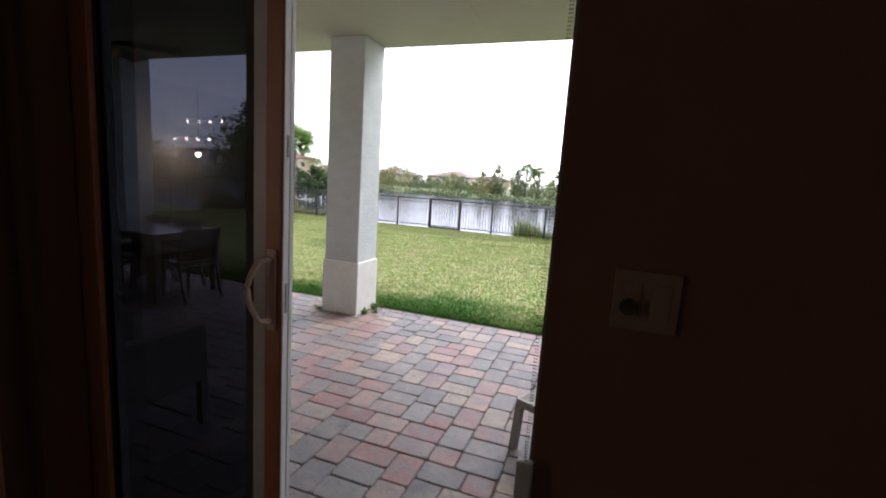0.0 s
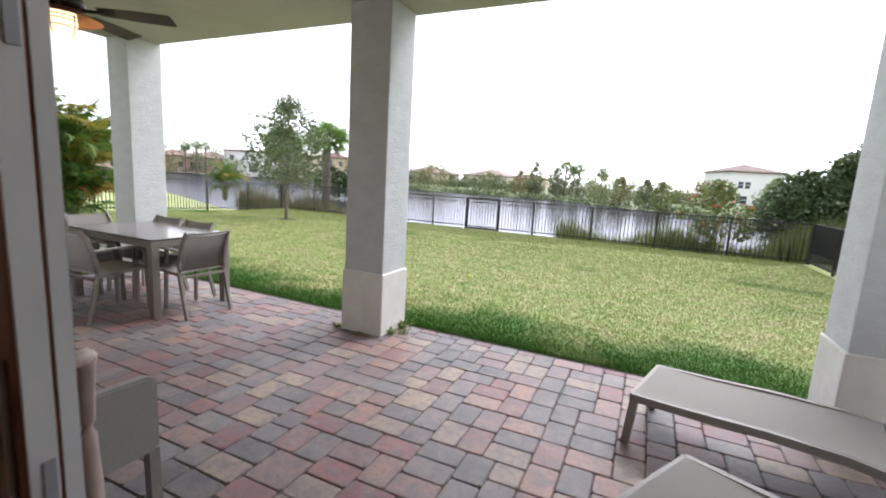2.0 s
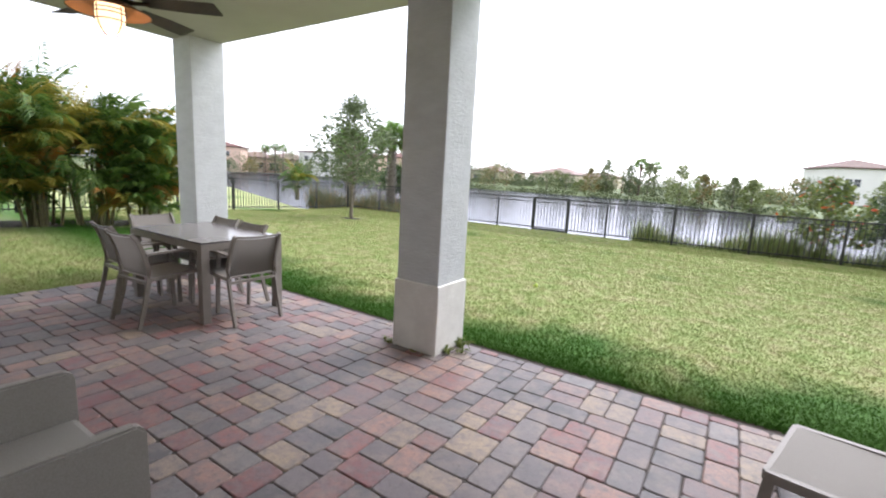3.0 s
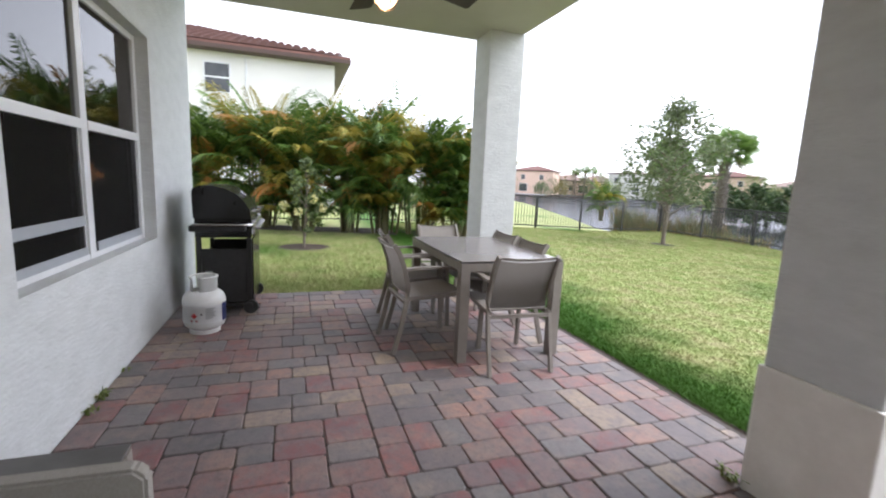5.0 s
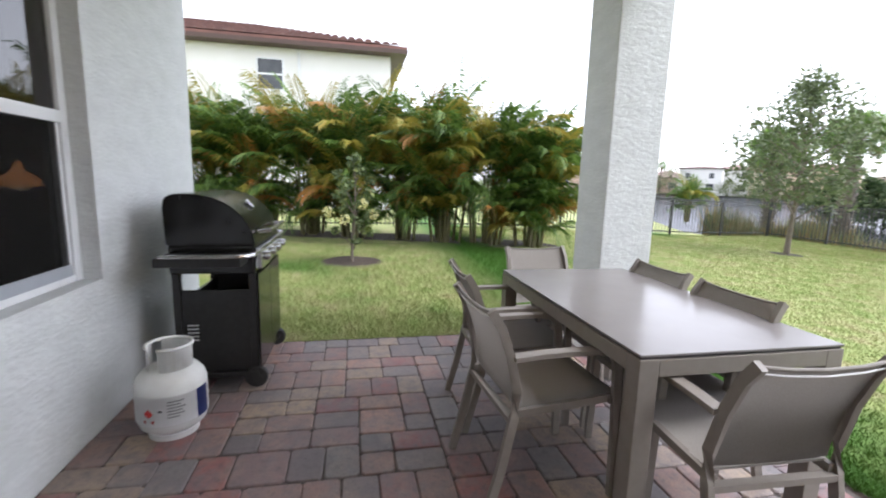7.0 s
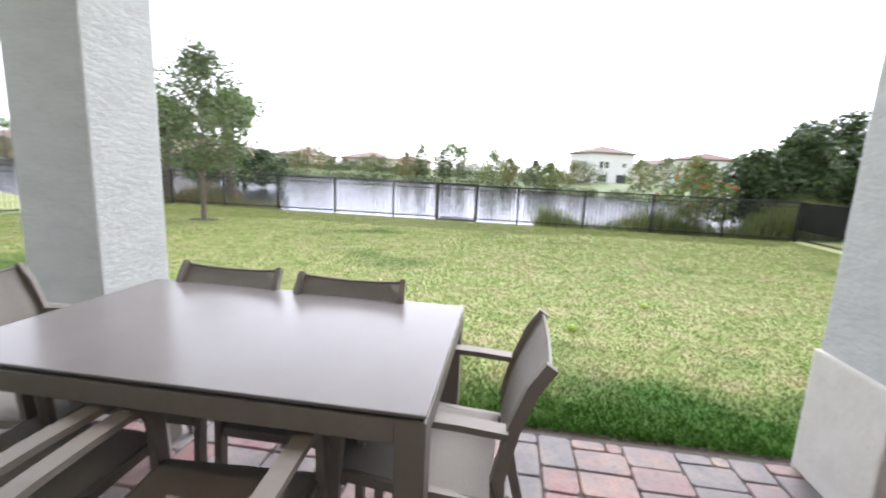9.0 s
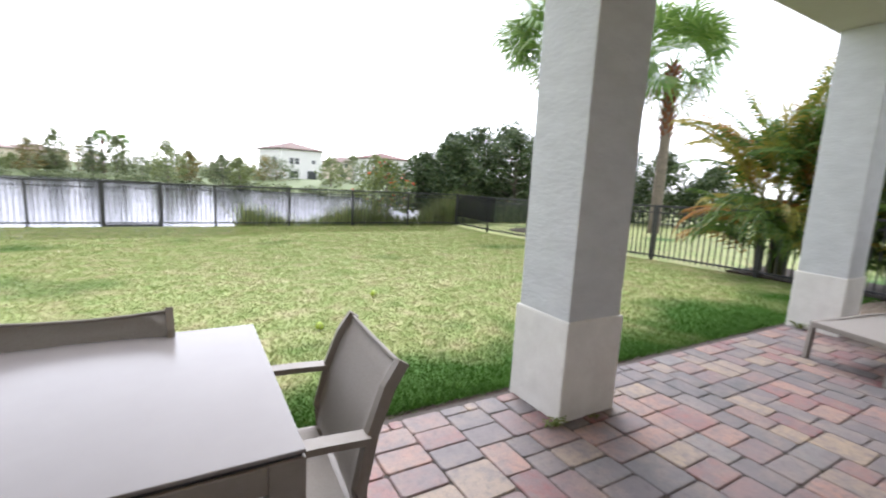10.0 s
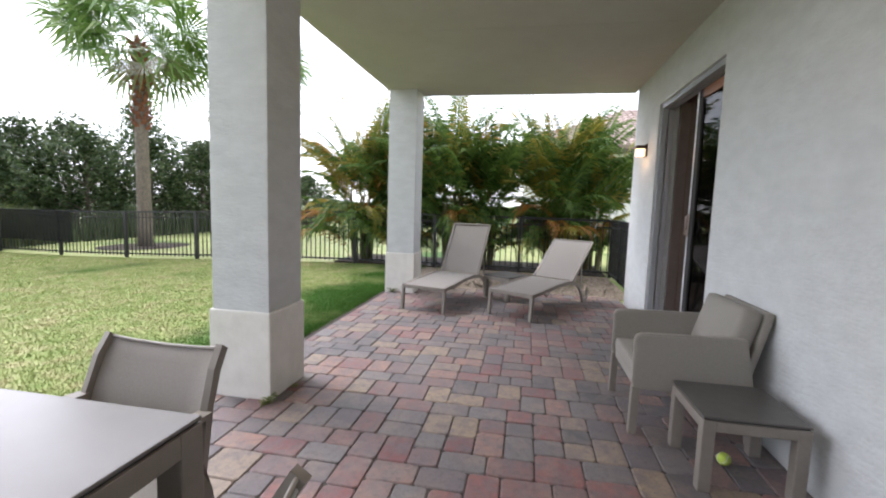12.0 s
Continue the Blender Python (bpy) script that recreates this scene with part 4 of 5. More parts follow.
L_LIGHT = leaf_material("light_leaf", (0.12, 0.17, 0.04), (0.22, 0.25, 0.08))
L_OCHRE = leaf_material("ochre_leaf", (0.20, 0.14, 0.045), (0.28, 0.20, 0.07))
L_FAN = leaf_material("fan_leaf", (0.085, 0.17, 0.035), (0.20, 0.30, 0.075))
L_REED = leaf_material("reed", (0.09, 0.12, 0.035), (0.22, 0.20, 0.09))
L_FLOWER = leaf_material("red_flower", (0.5, 0.05, 0.02), (0.6, 0.12, 0.03))
L_PALEFLOWER = leaf_material("pale_flower", (0.6, 0.55, 0.2), (0.7, 0.68, 0.4))
M_BARK = material("bark", (0.20, 0.165, 0.13), (0.12, 0.10, 0.08), 25, 0.9, bump=0.8, bscale=40, stretch=(1, 1, 0.4))
M_CANE = material("palm_cane", (0.16, 0.15, 0.06), (0.10, 0.085, 0.045), 14, 0.7, bump=0.3, bscale=30, stretch=(1, 1, 4))
M_BOOT = material("palm_boots", (0.27, 0.11, 0.065), (0.12, 0.05, 0.03), 16, 0.9, bump=0.8, bscale=25)
rng = random.Random(7)

def frond(g, base, az, lift, length, leaf, n, mat, droop=1.1, width=0.03):
    """A feather frond: an arching rib with two dense rows of leaflets that hang towards their tips."""
    d0 = Vector((math.cos(az), math.sin(az), 0))
    side = Vector((-math.sin(az), math.cos(az), 0))
    pts = []
    p, e = Vector(base), lift
    step = length / n
    for i in range(n + 1):
        pts.append((p.copy(), e))
        p = p + (d0 * math.cos(e) + Vector((0, 0, math.sin(e)))) * step
        e -= droop * (0.3 + 1.5 * i / n) / n
    for (a, ea), (b, eb) in zip(pts, pts[1:]):
        w = side * 0.009
        g.quad(a - w, a + w, b + w, b - w, mat)
    vee = rng.uniform(0.15, 0.45)
    for i in range(int(n * 0.24), n + 1):
        p, e = pts[i]
        t = i / n
        ll = leaf * (0.5 + 0.6 * math.sin(math.pi * min(0.15 + t * 0.85, 0.97))) * rng.uniform(0.9, 1.1)
        ax = d0 * math.cos(e) + Vector((0, 0, math.sin(e)))
        up = Vector((0, 0, 1)) * math.cos(e) - d0 * math.sin(e)
        fwd = 0.75 + 0.9 * t
        for s in (-1, 1):
            out = (side * s + ax * fwd + up * vee).normalized()
            mid = p + out * ll * 0.45
            tip = p + out * ll + Vector((0, 0, -ll * rng.uniform(0.3, 0.6)))
            wv = (ax * width + up * width * 0.3 * s) * (1.1 - 0.4 * t)
            g.quad(p, mid + wv, tip, mid - wv, mat)

def areca(x, y, h, label, seed, fronds=34, spread=0.5, yellow=0.22, orange=0.05, group="palm hedge", low=0.55, spikes=5, arch=(0.8, 2.4)):
    global rng
    rng = random.Random(seed)
    z = lawn_z(x, y)
    t = thing("areca_palm", label, "palm", group, pose(x, y, z))
    bm = bmesh.new()
    tops = []
    for k in range(15):
        a = rng.uniform(0, 6.28)
        r = rng.uniform(0.05, spread * 0.6)
        hh = h * rng.uniform(0.3, 0.52)
        bx, by = r * math.cos(a), r * math.sin(a)
        tx, ty = bx * 1.6, by * 1.6
        tube(bm, [(bx, by, -0.05), ((bx + tx) / 2, (by + ty) / 2, hh * 0.55), (tx, ty, hh)], 0.034, 6, r2=0.026)
        tops.append((tx, ty, hh, a))
    part("cane", bm, M_CANE, t, "ringed greenish canes")
    g = Geo()
    for k in range(fronds):
        tx, ty, hh, a = tops[k % len(tops)]
        u = rng.random()
        m = 1 if u < yellow else 2 if u < yellow + orange else 0
        frond(g, (tx, ty, hh * rng.uniform(0.85, 1.0)), a + rng.gauss(0, 1.25), rng.uniform(1.0, 1.5), h * rng.uniform(0.5, 0.68), 0.52 * rng.uniform(0.85, 1.15), 38, m, droop=rng.uniform(*arch), width=0.024)
    for k in range(int(fronds * low)):
        tx, ty, hh, a = rng.choice(tops)
        frond(g, (tx * 0.8, ty * 0.8, hh * rng.uniform(0.05, 0.7)), a + rng.gauss(0, 1.0), rng.uniform(0.8, 1.35), h * rng.uniform(0.34, 0.52), 0.42, 28, 2 if k % 9 == 8 else 1 if k % 5 == 3 else 0, droop=rng.uniform(1.0, 2.2), width=0.024)
    for k in range(spikes):
        tx, ty, hh, a = rng.choice(tops)
        frond(g, (tx, ty, hh), a, rng.uniform(1.3, 1.5), h * rng.uniform(0.6, 0.7), 0.4, 36, rng.choice((0, 1)), droop=rng.uniform(0.5, 0.9), width=0.02)
    g.build("crown", [L_GREEN, L_YELLOW, L_ORANGE], t, "arching feather fronds, some yellow")
    return t

def leaves(g, c, r, n, size, mats=(0,), flat=1.0):
    c = Vector(c)
    for _ in range(n):
        d = Vector((rng.gauss(0, 1), rng.gauss(0, 1), rng.gauss(0, 1)))
        d.normalize()
        p = c + Vector((d.x * r, d.y * r, d.z * r * flat)) * rng.uniform(0.35, 1.0) ** 0.6
        a = Vector((rng.gauss(0, 1), rng.gauss(0, 1), rng.gauss(0, 0.6))).normalized()
        b = a.cross(Vector((rng.gauss(0, 1), rng.gauss(0, 1), rng.gauss(0, 1)))).normalized()
        s = size * rng.uniform(0.6, 1.3)
        g.quad(p - a * s, p + b * s * 0.45, p + a * s, p - b * s * 0.45, rng.choice(mats))

def tree(name, label, category, x, y, z, h, crown_r, crown_z, clumps, per, size, mats, trunk=0.09, group="", seed=1, flat=0.8, squash=1.0, extra=None, bark=None, limbs=True):
    """Tapered trunk, forking limbs and a crown of loose leaf clumps."""
    global rng
    rng = random.Random(seed)
    t = thing(name, label, category, group, pose(x, y, z))
    bm = bmesh.new()
    lean = rng.uniform(-0.15, 0.15)
    tube(bm, [(0, 0, -0.1), (lean * 0.3, 0, crown_z * 0.5), (lean, 0.05, h * 0.62), (lean * 1.2, 0.05, h * 0.93)], trunk, 9, r2=trunk * 0.2)
    g = Geo()
    for k in range(clumps):
        a = k * 2.4 + rng.uniform(-0.4, 0.4)
        u = (k + 0.5) / clumps
        zz = crown_z + (h - crown_z) * u
        rr = crown_r * math.sqrt(max(0.05, 1 - (2 * u - 0.8) ** 2 * 0.75)) * rng.uniform(0.35, 1.0)
        if u > 0.8:
            rr *= 0.5
        c = (lean + rr * math.cos(a), 0.05 + rr * squash * math.sin(a), zz)
        if k % 2 == 0:
            s = (lean * 0.8, 0.03, max(crown_z * 0.6, zz - 0.35 * rr - 0.2))
            lb = tube(bmesh.new(), [s, ((s[0] + c[0]) / 2, (s[1] + c[1]) / 2, (s[2] + c[2]) / 2 + 0.1 * rr), c], trunk * 0.32, 5, r2=trunk * 0.08)
            if limbs:
                part("limb", lb, bark or M_BARK, t)
            else:
                lb.free()
        leaves(g, c, crown_r * rng.uniform(0.22, 0.36), per, size, range(len(mats)) if extra is None else extra, flat)
    part("trunk", bm, bark or M_BARK, t)
    g.build("crown", list(mats), t)
    return t

def fan_palm(x, y, z, h, label, crown=1.5, trunk=0.17, n=34, seed=3, boots=0.5, group="fan palms", bark=None, droop=(0.12, 0.4)):
    global rng
    rng = random.Random(seed)
    t = thing("fan_palm", label, "palm", group, pose(x, y, z))
    bm = tube(bmesh.new(), [(0, 0, -0.1), (0.02, 0, h * 0.1), (0.03, 0.02, h * 0.5), (0.03, 0.02, h)], trunk * 1.1, 12, r2=trunk * 0.8)
    part("trunk", bm, M_BARK, t, "grey palm trunk", smooth=True)
    g = Geo()
    k = int(190 * boots) + 10
    for i in range(k):
        a = i * 2.4
        zz = h * (1 - boots) + h * boots * i / k
        o = Vector((math.cos(a), math.sin(a), 0))
        s = Vector((-math.sin(a), math.cos(a), 0))
        p = Vector((0.03, 0.02, zz)) + o * trunk * 0.85
        g.quad(p - s * 0.085, p + s * 0.085, p + s * 0.04 + o * 0.17 + Vector((0, 0, 0.2)), p - s * 0.04 + o * 0.17 + Vector((0, 0, 0.2)))
    g.build("boot_cover", [bark or M_BOOT], t, "cut leaf bases round the trunk")
    g = Geo()
    for i in range(n):
        az, e = i * 2.4 + rng.uniform(-0.3, 0.3), math.asin(rng.uniform(-0.72, 0.97))
        d = Vector((math.cos(az) * math.cos(e), math.sin(az) * math.cos(e), math.sin(e)))
        side = Vector((-math.sin(az), math.cos(az), 0))
        up = side.cross(d) * -1
        tw = rng.uniform(-0.9, 0.9)
        side, up = side * math.cos(tw) + up * math.sin(tw), up * math.cos(tw) - side * math.sin(tw)
        base = Vector((0.03, 0.02, h))
        hub = base + d * crown * rng.uniform(0.36, 0.62)
        g.quad(base - side * 0.02, base + side * 0.02, hub + side * 0.012, hub - side * 0.012, 0)
        m = 1 if e < -0.6 else 0
        for j in range(23):
            th = radians(-115 + 230 * j / 22)
            o = (d * math.cos(th) + side * math.sin(th) + up * 0.12).normalized()
            ln = crown * 0.58 * (1 - 0.22 * abs(j - 11) / 11) * rng.uniform(0.9, 1.05)
            s2 = (o.cross(up)).normalized() * 0.026 * max(1.0, crown * 0.66)
            mid = hub + o * ln * 0.5
            tip = hub + o * ln + Vector((0, 0, -ln * rng.uniform(*droop)))
            g.quad(hub, mid + s2, tip, mid - s2, m)
    g.build("crown", [L_FAN, L_REED], t, "round crown of fan leaves")
    return t

# palm hedge to the west
for i, (x, y, h) in enumerate(((-11.6, -3.0, 3.0), (-11.4, -1.9, 2.9), (-11.2, -0.8, 3.0), (-10.9, 0.3, 3.2), (-10.4, 1.3, 3.0), (-10.1, 2.2, 3.0), (-9.7, 3.1, 3.05), (-9.5, 3.9, 2.9), (-9.2, 4.7, 2.6))):
    areca(x, y, h, "clump of areca palm with yellowing fronds in a hedge", 20 + i, fronds=56, spread=0.5, yellow=0.28, orange=0.04, low=0.7, spikes=2, arch=(0.4, 1.8))
# palm hedge to the east, behind the fence
for i, (x, y, h) in enumerate(((6.4, 4.9, 3.35), (6.6, 4.1, 2.7), (6.55, 2.95, 3.5), (6.75, 2.2, 2.9), (6.7, 0.75, 3.3), (6.9, 0.0, 2.9))):
    areca(x, y, h, "clump of areca palm behind a black fence", 60 + i, fronds=46, spread=0.36, yellow=0.2 if i else 0.42, orange=0.03 if i else 0.1, low=0.9, spikes=2, arch=(0.2, 1.5))

tree("young_oak", "young oak tree with small grey-green leaves on the lawn", "tree", -9.15, 11.1, lawn_z(0, 11.1), 3.9, 1.35, 1.3, 96, 64, 0.06, (L_OAK, L_OAK, L_HAZE2), trunk=0.07, seed=5)
M_SABAL = material("sabal_boots", (0.30, 0.27, 0.23), (0.13, 0.11, 0.09), 12, 0.9, bump=0.8, bscale=25)
fan_palm(-12.6, 17.2, -0.55, 3.55, "sabal palm with a patterned trunk beyond the fence", crown=1.15, trunk=0.15, n=60, seed=4, boots=0.95, bark=M_SABAL, droop=(0.05, 0.25))
fan_palm(-14.8, 16.6, -0.5, 3.1, "sabal palm with a patterned trunk beyond the fence", crown=1.15, trunk=0.17, n=60, seed=6, boots=0.95, bark=M_SABAL, droop=(0.05, 0.25))
fan_palm(8.46, 12.6, -0.3, 5.9, "tall fan palm with a reddish booted trunk", crown=2.6, trunk=0.2, seed=8, boots=0.42, n=36, droop=(0.1, 0.55))
fan_palm(12.9, 11.6, -0.3, 6.0, "tall fan palm with a reddish booted trunk", crown=2.6, trunk=0.2, seed=9, boots=0.42, n=36, droop=(0.1, 0.55))
# flowering shrub on the lawn
shrub = tree("croton_shrub", "small shrub with pale flowers in a mulch ring", "shrub", -7.55, 1.2, lawn_z(0, 1.2), 1.6, 0.36, 0.35, 20, 34, 0.05, (L_OAK, L_LIGHT, L_OAK, L_OAK, L_OAK), trunk=0.03, seed=12)
rng = random.Random(4)
for c in ((0.10, -0.34, 0.77), (0.15, 0.32, 0.75), (0.2, -0.1, 0.67), (0.25, 0.15, 0.9)):
    g = Geo()
    leaves(g, c, 0.085, 40, 0.035, (0,))
    g.build("flower_cluster", [L_PALEFLOWER], shrub, "pale yellow flowers")
# beds of dark mulch
M_MULCH = material("mulch", (0.035, 0.024, 0.018), (0.06, 0.042, 0.03), 30, 0.95, bump=1.0, bscale=60)
def disc(name, pts_fn, mat, label, category, z_off=0.015, n=40):
    bm = bmesh.new()
    vs = []
    for k in range(n):
        x, y = pts_fn(k / n)
        vs.append(bm.verts.new((x, y, lawn_z(x, y) + z_off)))
    bm.faces.new(vs)
    return tagged(part(name, bm, mat), label, category, kind="structure")
disc("ground_mulch_ring", lambda s: (-7.55 + 0.48 * math.cos(6.283 * s) * (1 + 0.1 * math.sin(25 * s)), 1.2 + 0.48 * math.sin(6.283 * s)), M_MULCH, "ring of dark mulch round a shrub", "mulch")
def bed_w(s):
    a = 6.283 * s
    t = 0.5 + 0.5 * math.cos(a)
    return -11.6 + 2.3 * t + 0.85 * math.sin(a) + 0.1 * math.sin(60 * s), -4.0 + 9.4 * t - 0.35 * math.sin(a)
disc("ground_mulch_bed", bed_w, M_MULCH, "bed of dark mulch under a palm hedge", "mulch", n=80)
disc("ground_tree_ring", lambda s: (-9.15 + 0.35 * math.cos(6.283 * s), 11.1 + 0.3 * math.sin(6.283 * s)), M_MULCH, "bare soil round a young tree", "soil")
disc("ground_palm_ring", lambda s: (8.46 + 1.3 * math.cos(6.283 * s), 12.6 + 1.1 * math.sin(6.283 * s)), M_MULCH, "bare soil round a fan palm", "soil")

# dense trees to the north-east
for i, (x, y, h, r) in enumerate(((6.6, 18.2, 2.2, 1.5), (7.8, 17.6, 2.8, 1.6), (8.8, 19.2, 3.3, 1.9), (10.2, 19.5, 3.7, 2.0), (11.4, 18.0, 3.6, 2.0), (12.5, 20.2, 4.2, 2.2), (13.6, 17.2, 3.9, 2.0), (15.3, 16.2, 3.6, 1.9), (17.0, 17.2, 3.7, 2.1), (18.0, 14.8, 3.0, 1.7), (15.8, 19.8, 5.6, 2.3), (19.2, 13.0, 2.4, 1.6))):
    tree("dense_tree", "dense dark green tree beyond the fence", "tree", x, y, -0.45, h + 0.4, r, 0.5, 50, 150, 0.085, (L_DARK, L_OAK, L_DARK), trunk=0.12, group="dense trees", seed=30 + i, flat=0.9)
tree("seagrape_shrub", "leafy shrub with red flowers beyond the fence", "shrub", 4.0, 15.9, -0.55, 2.35, 1.05, 0.7, 26, 60, 0.085, (L_LIGHT, L_OAK, L_LIGHT, L_FLOWER), trunk=0.06, seed=44, extra=(0, 0, 0, 0, 0, 0, 0, 0, 1, 1, 1, 1, 1, 1, 1, 2, 2, 2, 2, 2, 2, 2, 2, 2, 2, 3))
# reeds on the bank
def reeds(name, label, x0, x1, y0, y1, n, h, seed, mats):
    global rng
    rng = random.Random(seed)
    g = Geo()
    for _ in range(n):
        x, y = rng.uniform(x0, x1), rng.uniform(y0, y1)
        z = max(ground_z(x, y), LAKE - 0.2)
        a = rng.uniform(0, 6.28)
        hh = h * rng.uniform(0.6, 1.15) * (0.85 + 0.22 * math.sin(x * 1.7 + seed))
        w = Vector((math.cos(a), math.sin(a), 0)) * 0.016
        b = Vector((rng.gauss(0, 0.16), rng.gauss(0, 0.16), 0)) * hh
        p = Vector((x, y, z))
        m = p + b * 0.4 + Vector((0, 0, hh * 0.6))
        g.quad(p - w, p + w, m + w * 0.8, m - w * 0.8, rng.randrange(len(mats)))
        g.quad(m - w * 0.8, m + w * 0.8, p + b + Vector((0, 0, hh)), p + b + Vector((0, 0, hh)) - w * 0.2, rng.randrange(len(mats)))
    return tagged(g.build(name, mats), label, "reeds", kind="stuff")
reeds("reeds", "tall green and straw-coloured reeds on the lake bank", -0.8, 7.5, 15.2, 16.9, 6500, 1.15, 3, [L_REED, L_LIGHT, L_LIGHT, L_OAK])
reeds("reeds", "brownish reeds on the bank behind the tree", -17.0, -10.6, 15.6, 17.6, 5000, 1.4, 5, [L_REED, L_OCHRE, L_OAK])
reeds("reeds", "short shore grass by the water", -10.6, -1.0, 15.9, 16.6, 1500, 0.35, 8, [L_LIGHT, L_REED])
reeds("reeds", "low scrub along the eastern bank", 6.4, 17, 15.2, 16.6, 3000, 0.9, 9, [L_DARK, L_OAK])
areca(-18.2, 16.0, 1.9, "small bright green palm on the bank", 91, fronds=16, spread=0.15, yellow=0.4, orange=0.0, group="")

# ---- far shore ----
def far_tree(x, y, h, r, mats, seed, name="far_tree", label="tree on the far shore of the lake"):
    tree(name, label, "tree", x, y, -0.5, h, r, h * 0.05, 34, 46, 0.012 * h + 0.12, mats, trunk=0.12 + 0.01 * h, group="far shore trees", seed=seed, flat=0.85, limbs=False)
R2 = random.Random(11)
def polar(az, d, ox=0.0, oy=0.0):
    return ox + d * math.sin(radians(az)), oy + d * math.cos(radians(az))
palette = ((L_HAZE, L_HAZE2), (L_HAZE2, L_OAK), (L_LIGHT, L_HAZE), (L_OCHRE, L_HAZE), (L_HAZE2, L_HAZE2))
k = 0
az = -68.0
while az < 9.0:
    d = (96 if az < -20 else 92 - (az + 20) * 0.9) * R2.uniform(1.0, 1.15)
    if az < -35:
        d *= 1.2
    x, y = polar(az, d)
    h = R2.uniform(2.2, 4.9) * d / 95
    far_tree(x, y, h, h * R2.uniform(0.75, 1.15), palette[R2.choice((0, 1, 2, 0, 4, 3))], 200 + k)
    az += R2.uniform(1.0, 2.3)
    k += 1
for i, (a, d, h, r, p) in enumerate(((-12.2, 88, 6.0, 1.8, 0), (-9.5, 84, 5.2, 1.6, 4), (-7.6, 84, 5.5, 1.7, 0), (-3.6, 62, 4.4, 2.0, 2), (-1.5, 66, 3.6, 1.5, 3), (1.5, 60, 3.2, 1.3, 0), (3.2, 58, 3.0, 1.4, 2), (13.5, 62, 3.8, 2.0, 2), (16.5, 70, 4.6, 2.2, 0), (-14.0, 86, 4.4, 1.9, 3), (18.5, 52, 4.0, 1.8, 2))):
    x, y = polar(a, d)
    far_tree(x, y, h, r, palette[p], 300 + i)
for i, (a, d, h) in enumerate(((-53.5, 125, 6.5), (-54.6, 126, 6.0), (-52.6, 124, 6.2), (-8.6, 88, 5.4), (-7.0, 87, 5.0))):
    x, y = polar(a, d)
    fan_palm(x, y, -0.3, h, "distant fan palm on the far shore", crown=1.6, trunk=0.2, n=36, seed=50 + i, boots=0.2, group="far fan palms")
x, y = polar(-36.6, 42)
for i in range(3):
    tree("dark_bush", "dark rounded bush at the water's edge", "bush", x + 2.2 * i - 1.0, y + 0.8 * i, -1.0, 2.9, 2.0, 0.4, 26, 50, 0.2, (L_DARK, L_DARK), group="dark bushes", seed=70 + i)

def belt(label, seed, n, az0, az1, size, mats, inland=0.0, height=1.0):
    global rng
    rng = random.Random(seed)
    g = Geo()
    for _ in range(n):
        a = rng.uniform(az0, az1)
        x = 90 * math.tan(radians(a))
        y = 78 + 0.08 * (-x) + 3 * math.sin(x * 0.05) - max(0, x + 12) * 1.3 + inland + rng.uniform(0.0, 3.0)
        c = (x, y, max(ground_z(x, y), -1.0) + height * 0.35)
        leaves(g, c, height * rng.uniform(0.5, 1.0), 26, size, range(len(mats)), 0.6)
    return tagged(g.build("scrub_belt", mats), label, "scrub", kind="stuff")
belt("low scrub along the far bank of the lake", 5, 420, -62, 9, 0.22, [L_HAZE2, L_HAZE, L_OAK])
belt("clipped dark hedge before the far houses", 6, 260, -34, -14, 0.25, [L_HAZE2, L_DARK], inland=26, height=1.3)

# ---- houses ----
M_WALLS = [material("house_white", (0.74, 0.73, 0.70), (0.70, 0.69, 0.66), 0.6, 0.85), material("house_pink", (0.68, 0.50, 0.40), (0.64, 0.47, 0.37), 0.6, 0.85), material("house_beige", (0.62, 0.54, 0.42), (0.58, 0.50, 0.39), 0.6, 0.85)]
M_ROOFS = [material("roof_brown", (0.20, 0.13, 0.11), (0.15, 0.10, 0.085), 2, 0.8, bump=0.6, bscale=6), material("roof_red", (0.17, 0.078, 0.062), (0.12, 0.056, 0.046), 2, 0.8, bump=0.6, bscale=6), material("roof_tile_rose", (0.24, 0.165, 0.14), (0.30, 0.215, 0.19), 3, 0.75, bump=0.7, bscale=7)]
M_PANE = material("dark_pane", (0.03, 0.035, 0.04), (0.05, 0.055, 0.06), 2, 0.1)
M_EAVE = material("brown_eave", (0.07, 0.04, 0.03), (0.06, 0.035, 0.028), 4, 0.6)
def hip_roof(w, d, z, rise, over):
    bm = bmesh.new()
    a, b = w / 2 + over, d / 2 + over
    rx = max(a - b, 0.3) if a > b else 0.0
    ry = 0.0 if a > b else max(b - a, 0.3)
    e = [bm.verts.new(v) for v in ((-a, -b, z), (a, -b, z), (a, b, z), (-a, b, z))]
    u = [bm.verts.new(v) for v in ((-a, -b, z + 0.22), (a, -b, z + 0.22), (a, b, z + 0.22), (-a, b, z + 0.22))]
    r = [bm.verts.new((-rx, -ry, z + rise)), bm.verts.new((rx, ry, z + rise))]
    bm.faces.new(e[::-1])
    for i in range(4):
        bm.faces.new((e[i], e[(i + 1) % 4], u[(i + 1) % 4], u[i]))
    if a > b:
        for q in ((u[0], u[1], r[1], r[0]), (u[2], u[3], r[0], r[1]), (u[1], u[2], r[1]), (u[3], u[0], r[0])):
            bm.faces.new(q)
    else:
        for q in ((u[1], u[2], r[1], r[0]), (u[3], u[0], r[0], r[1]), (u[0], u[1], r[0]), (u[2], u[3], r[1])):
            bm.faces.new(q)
    return bm
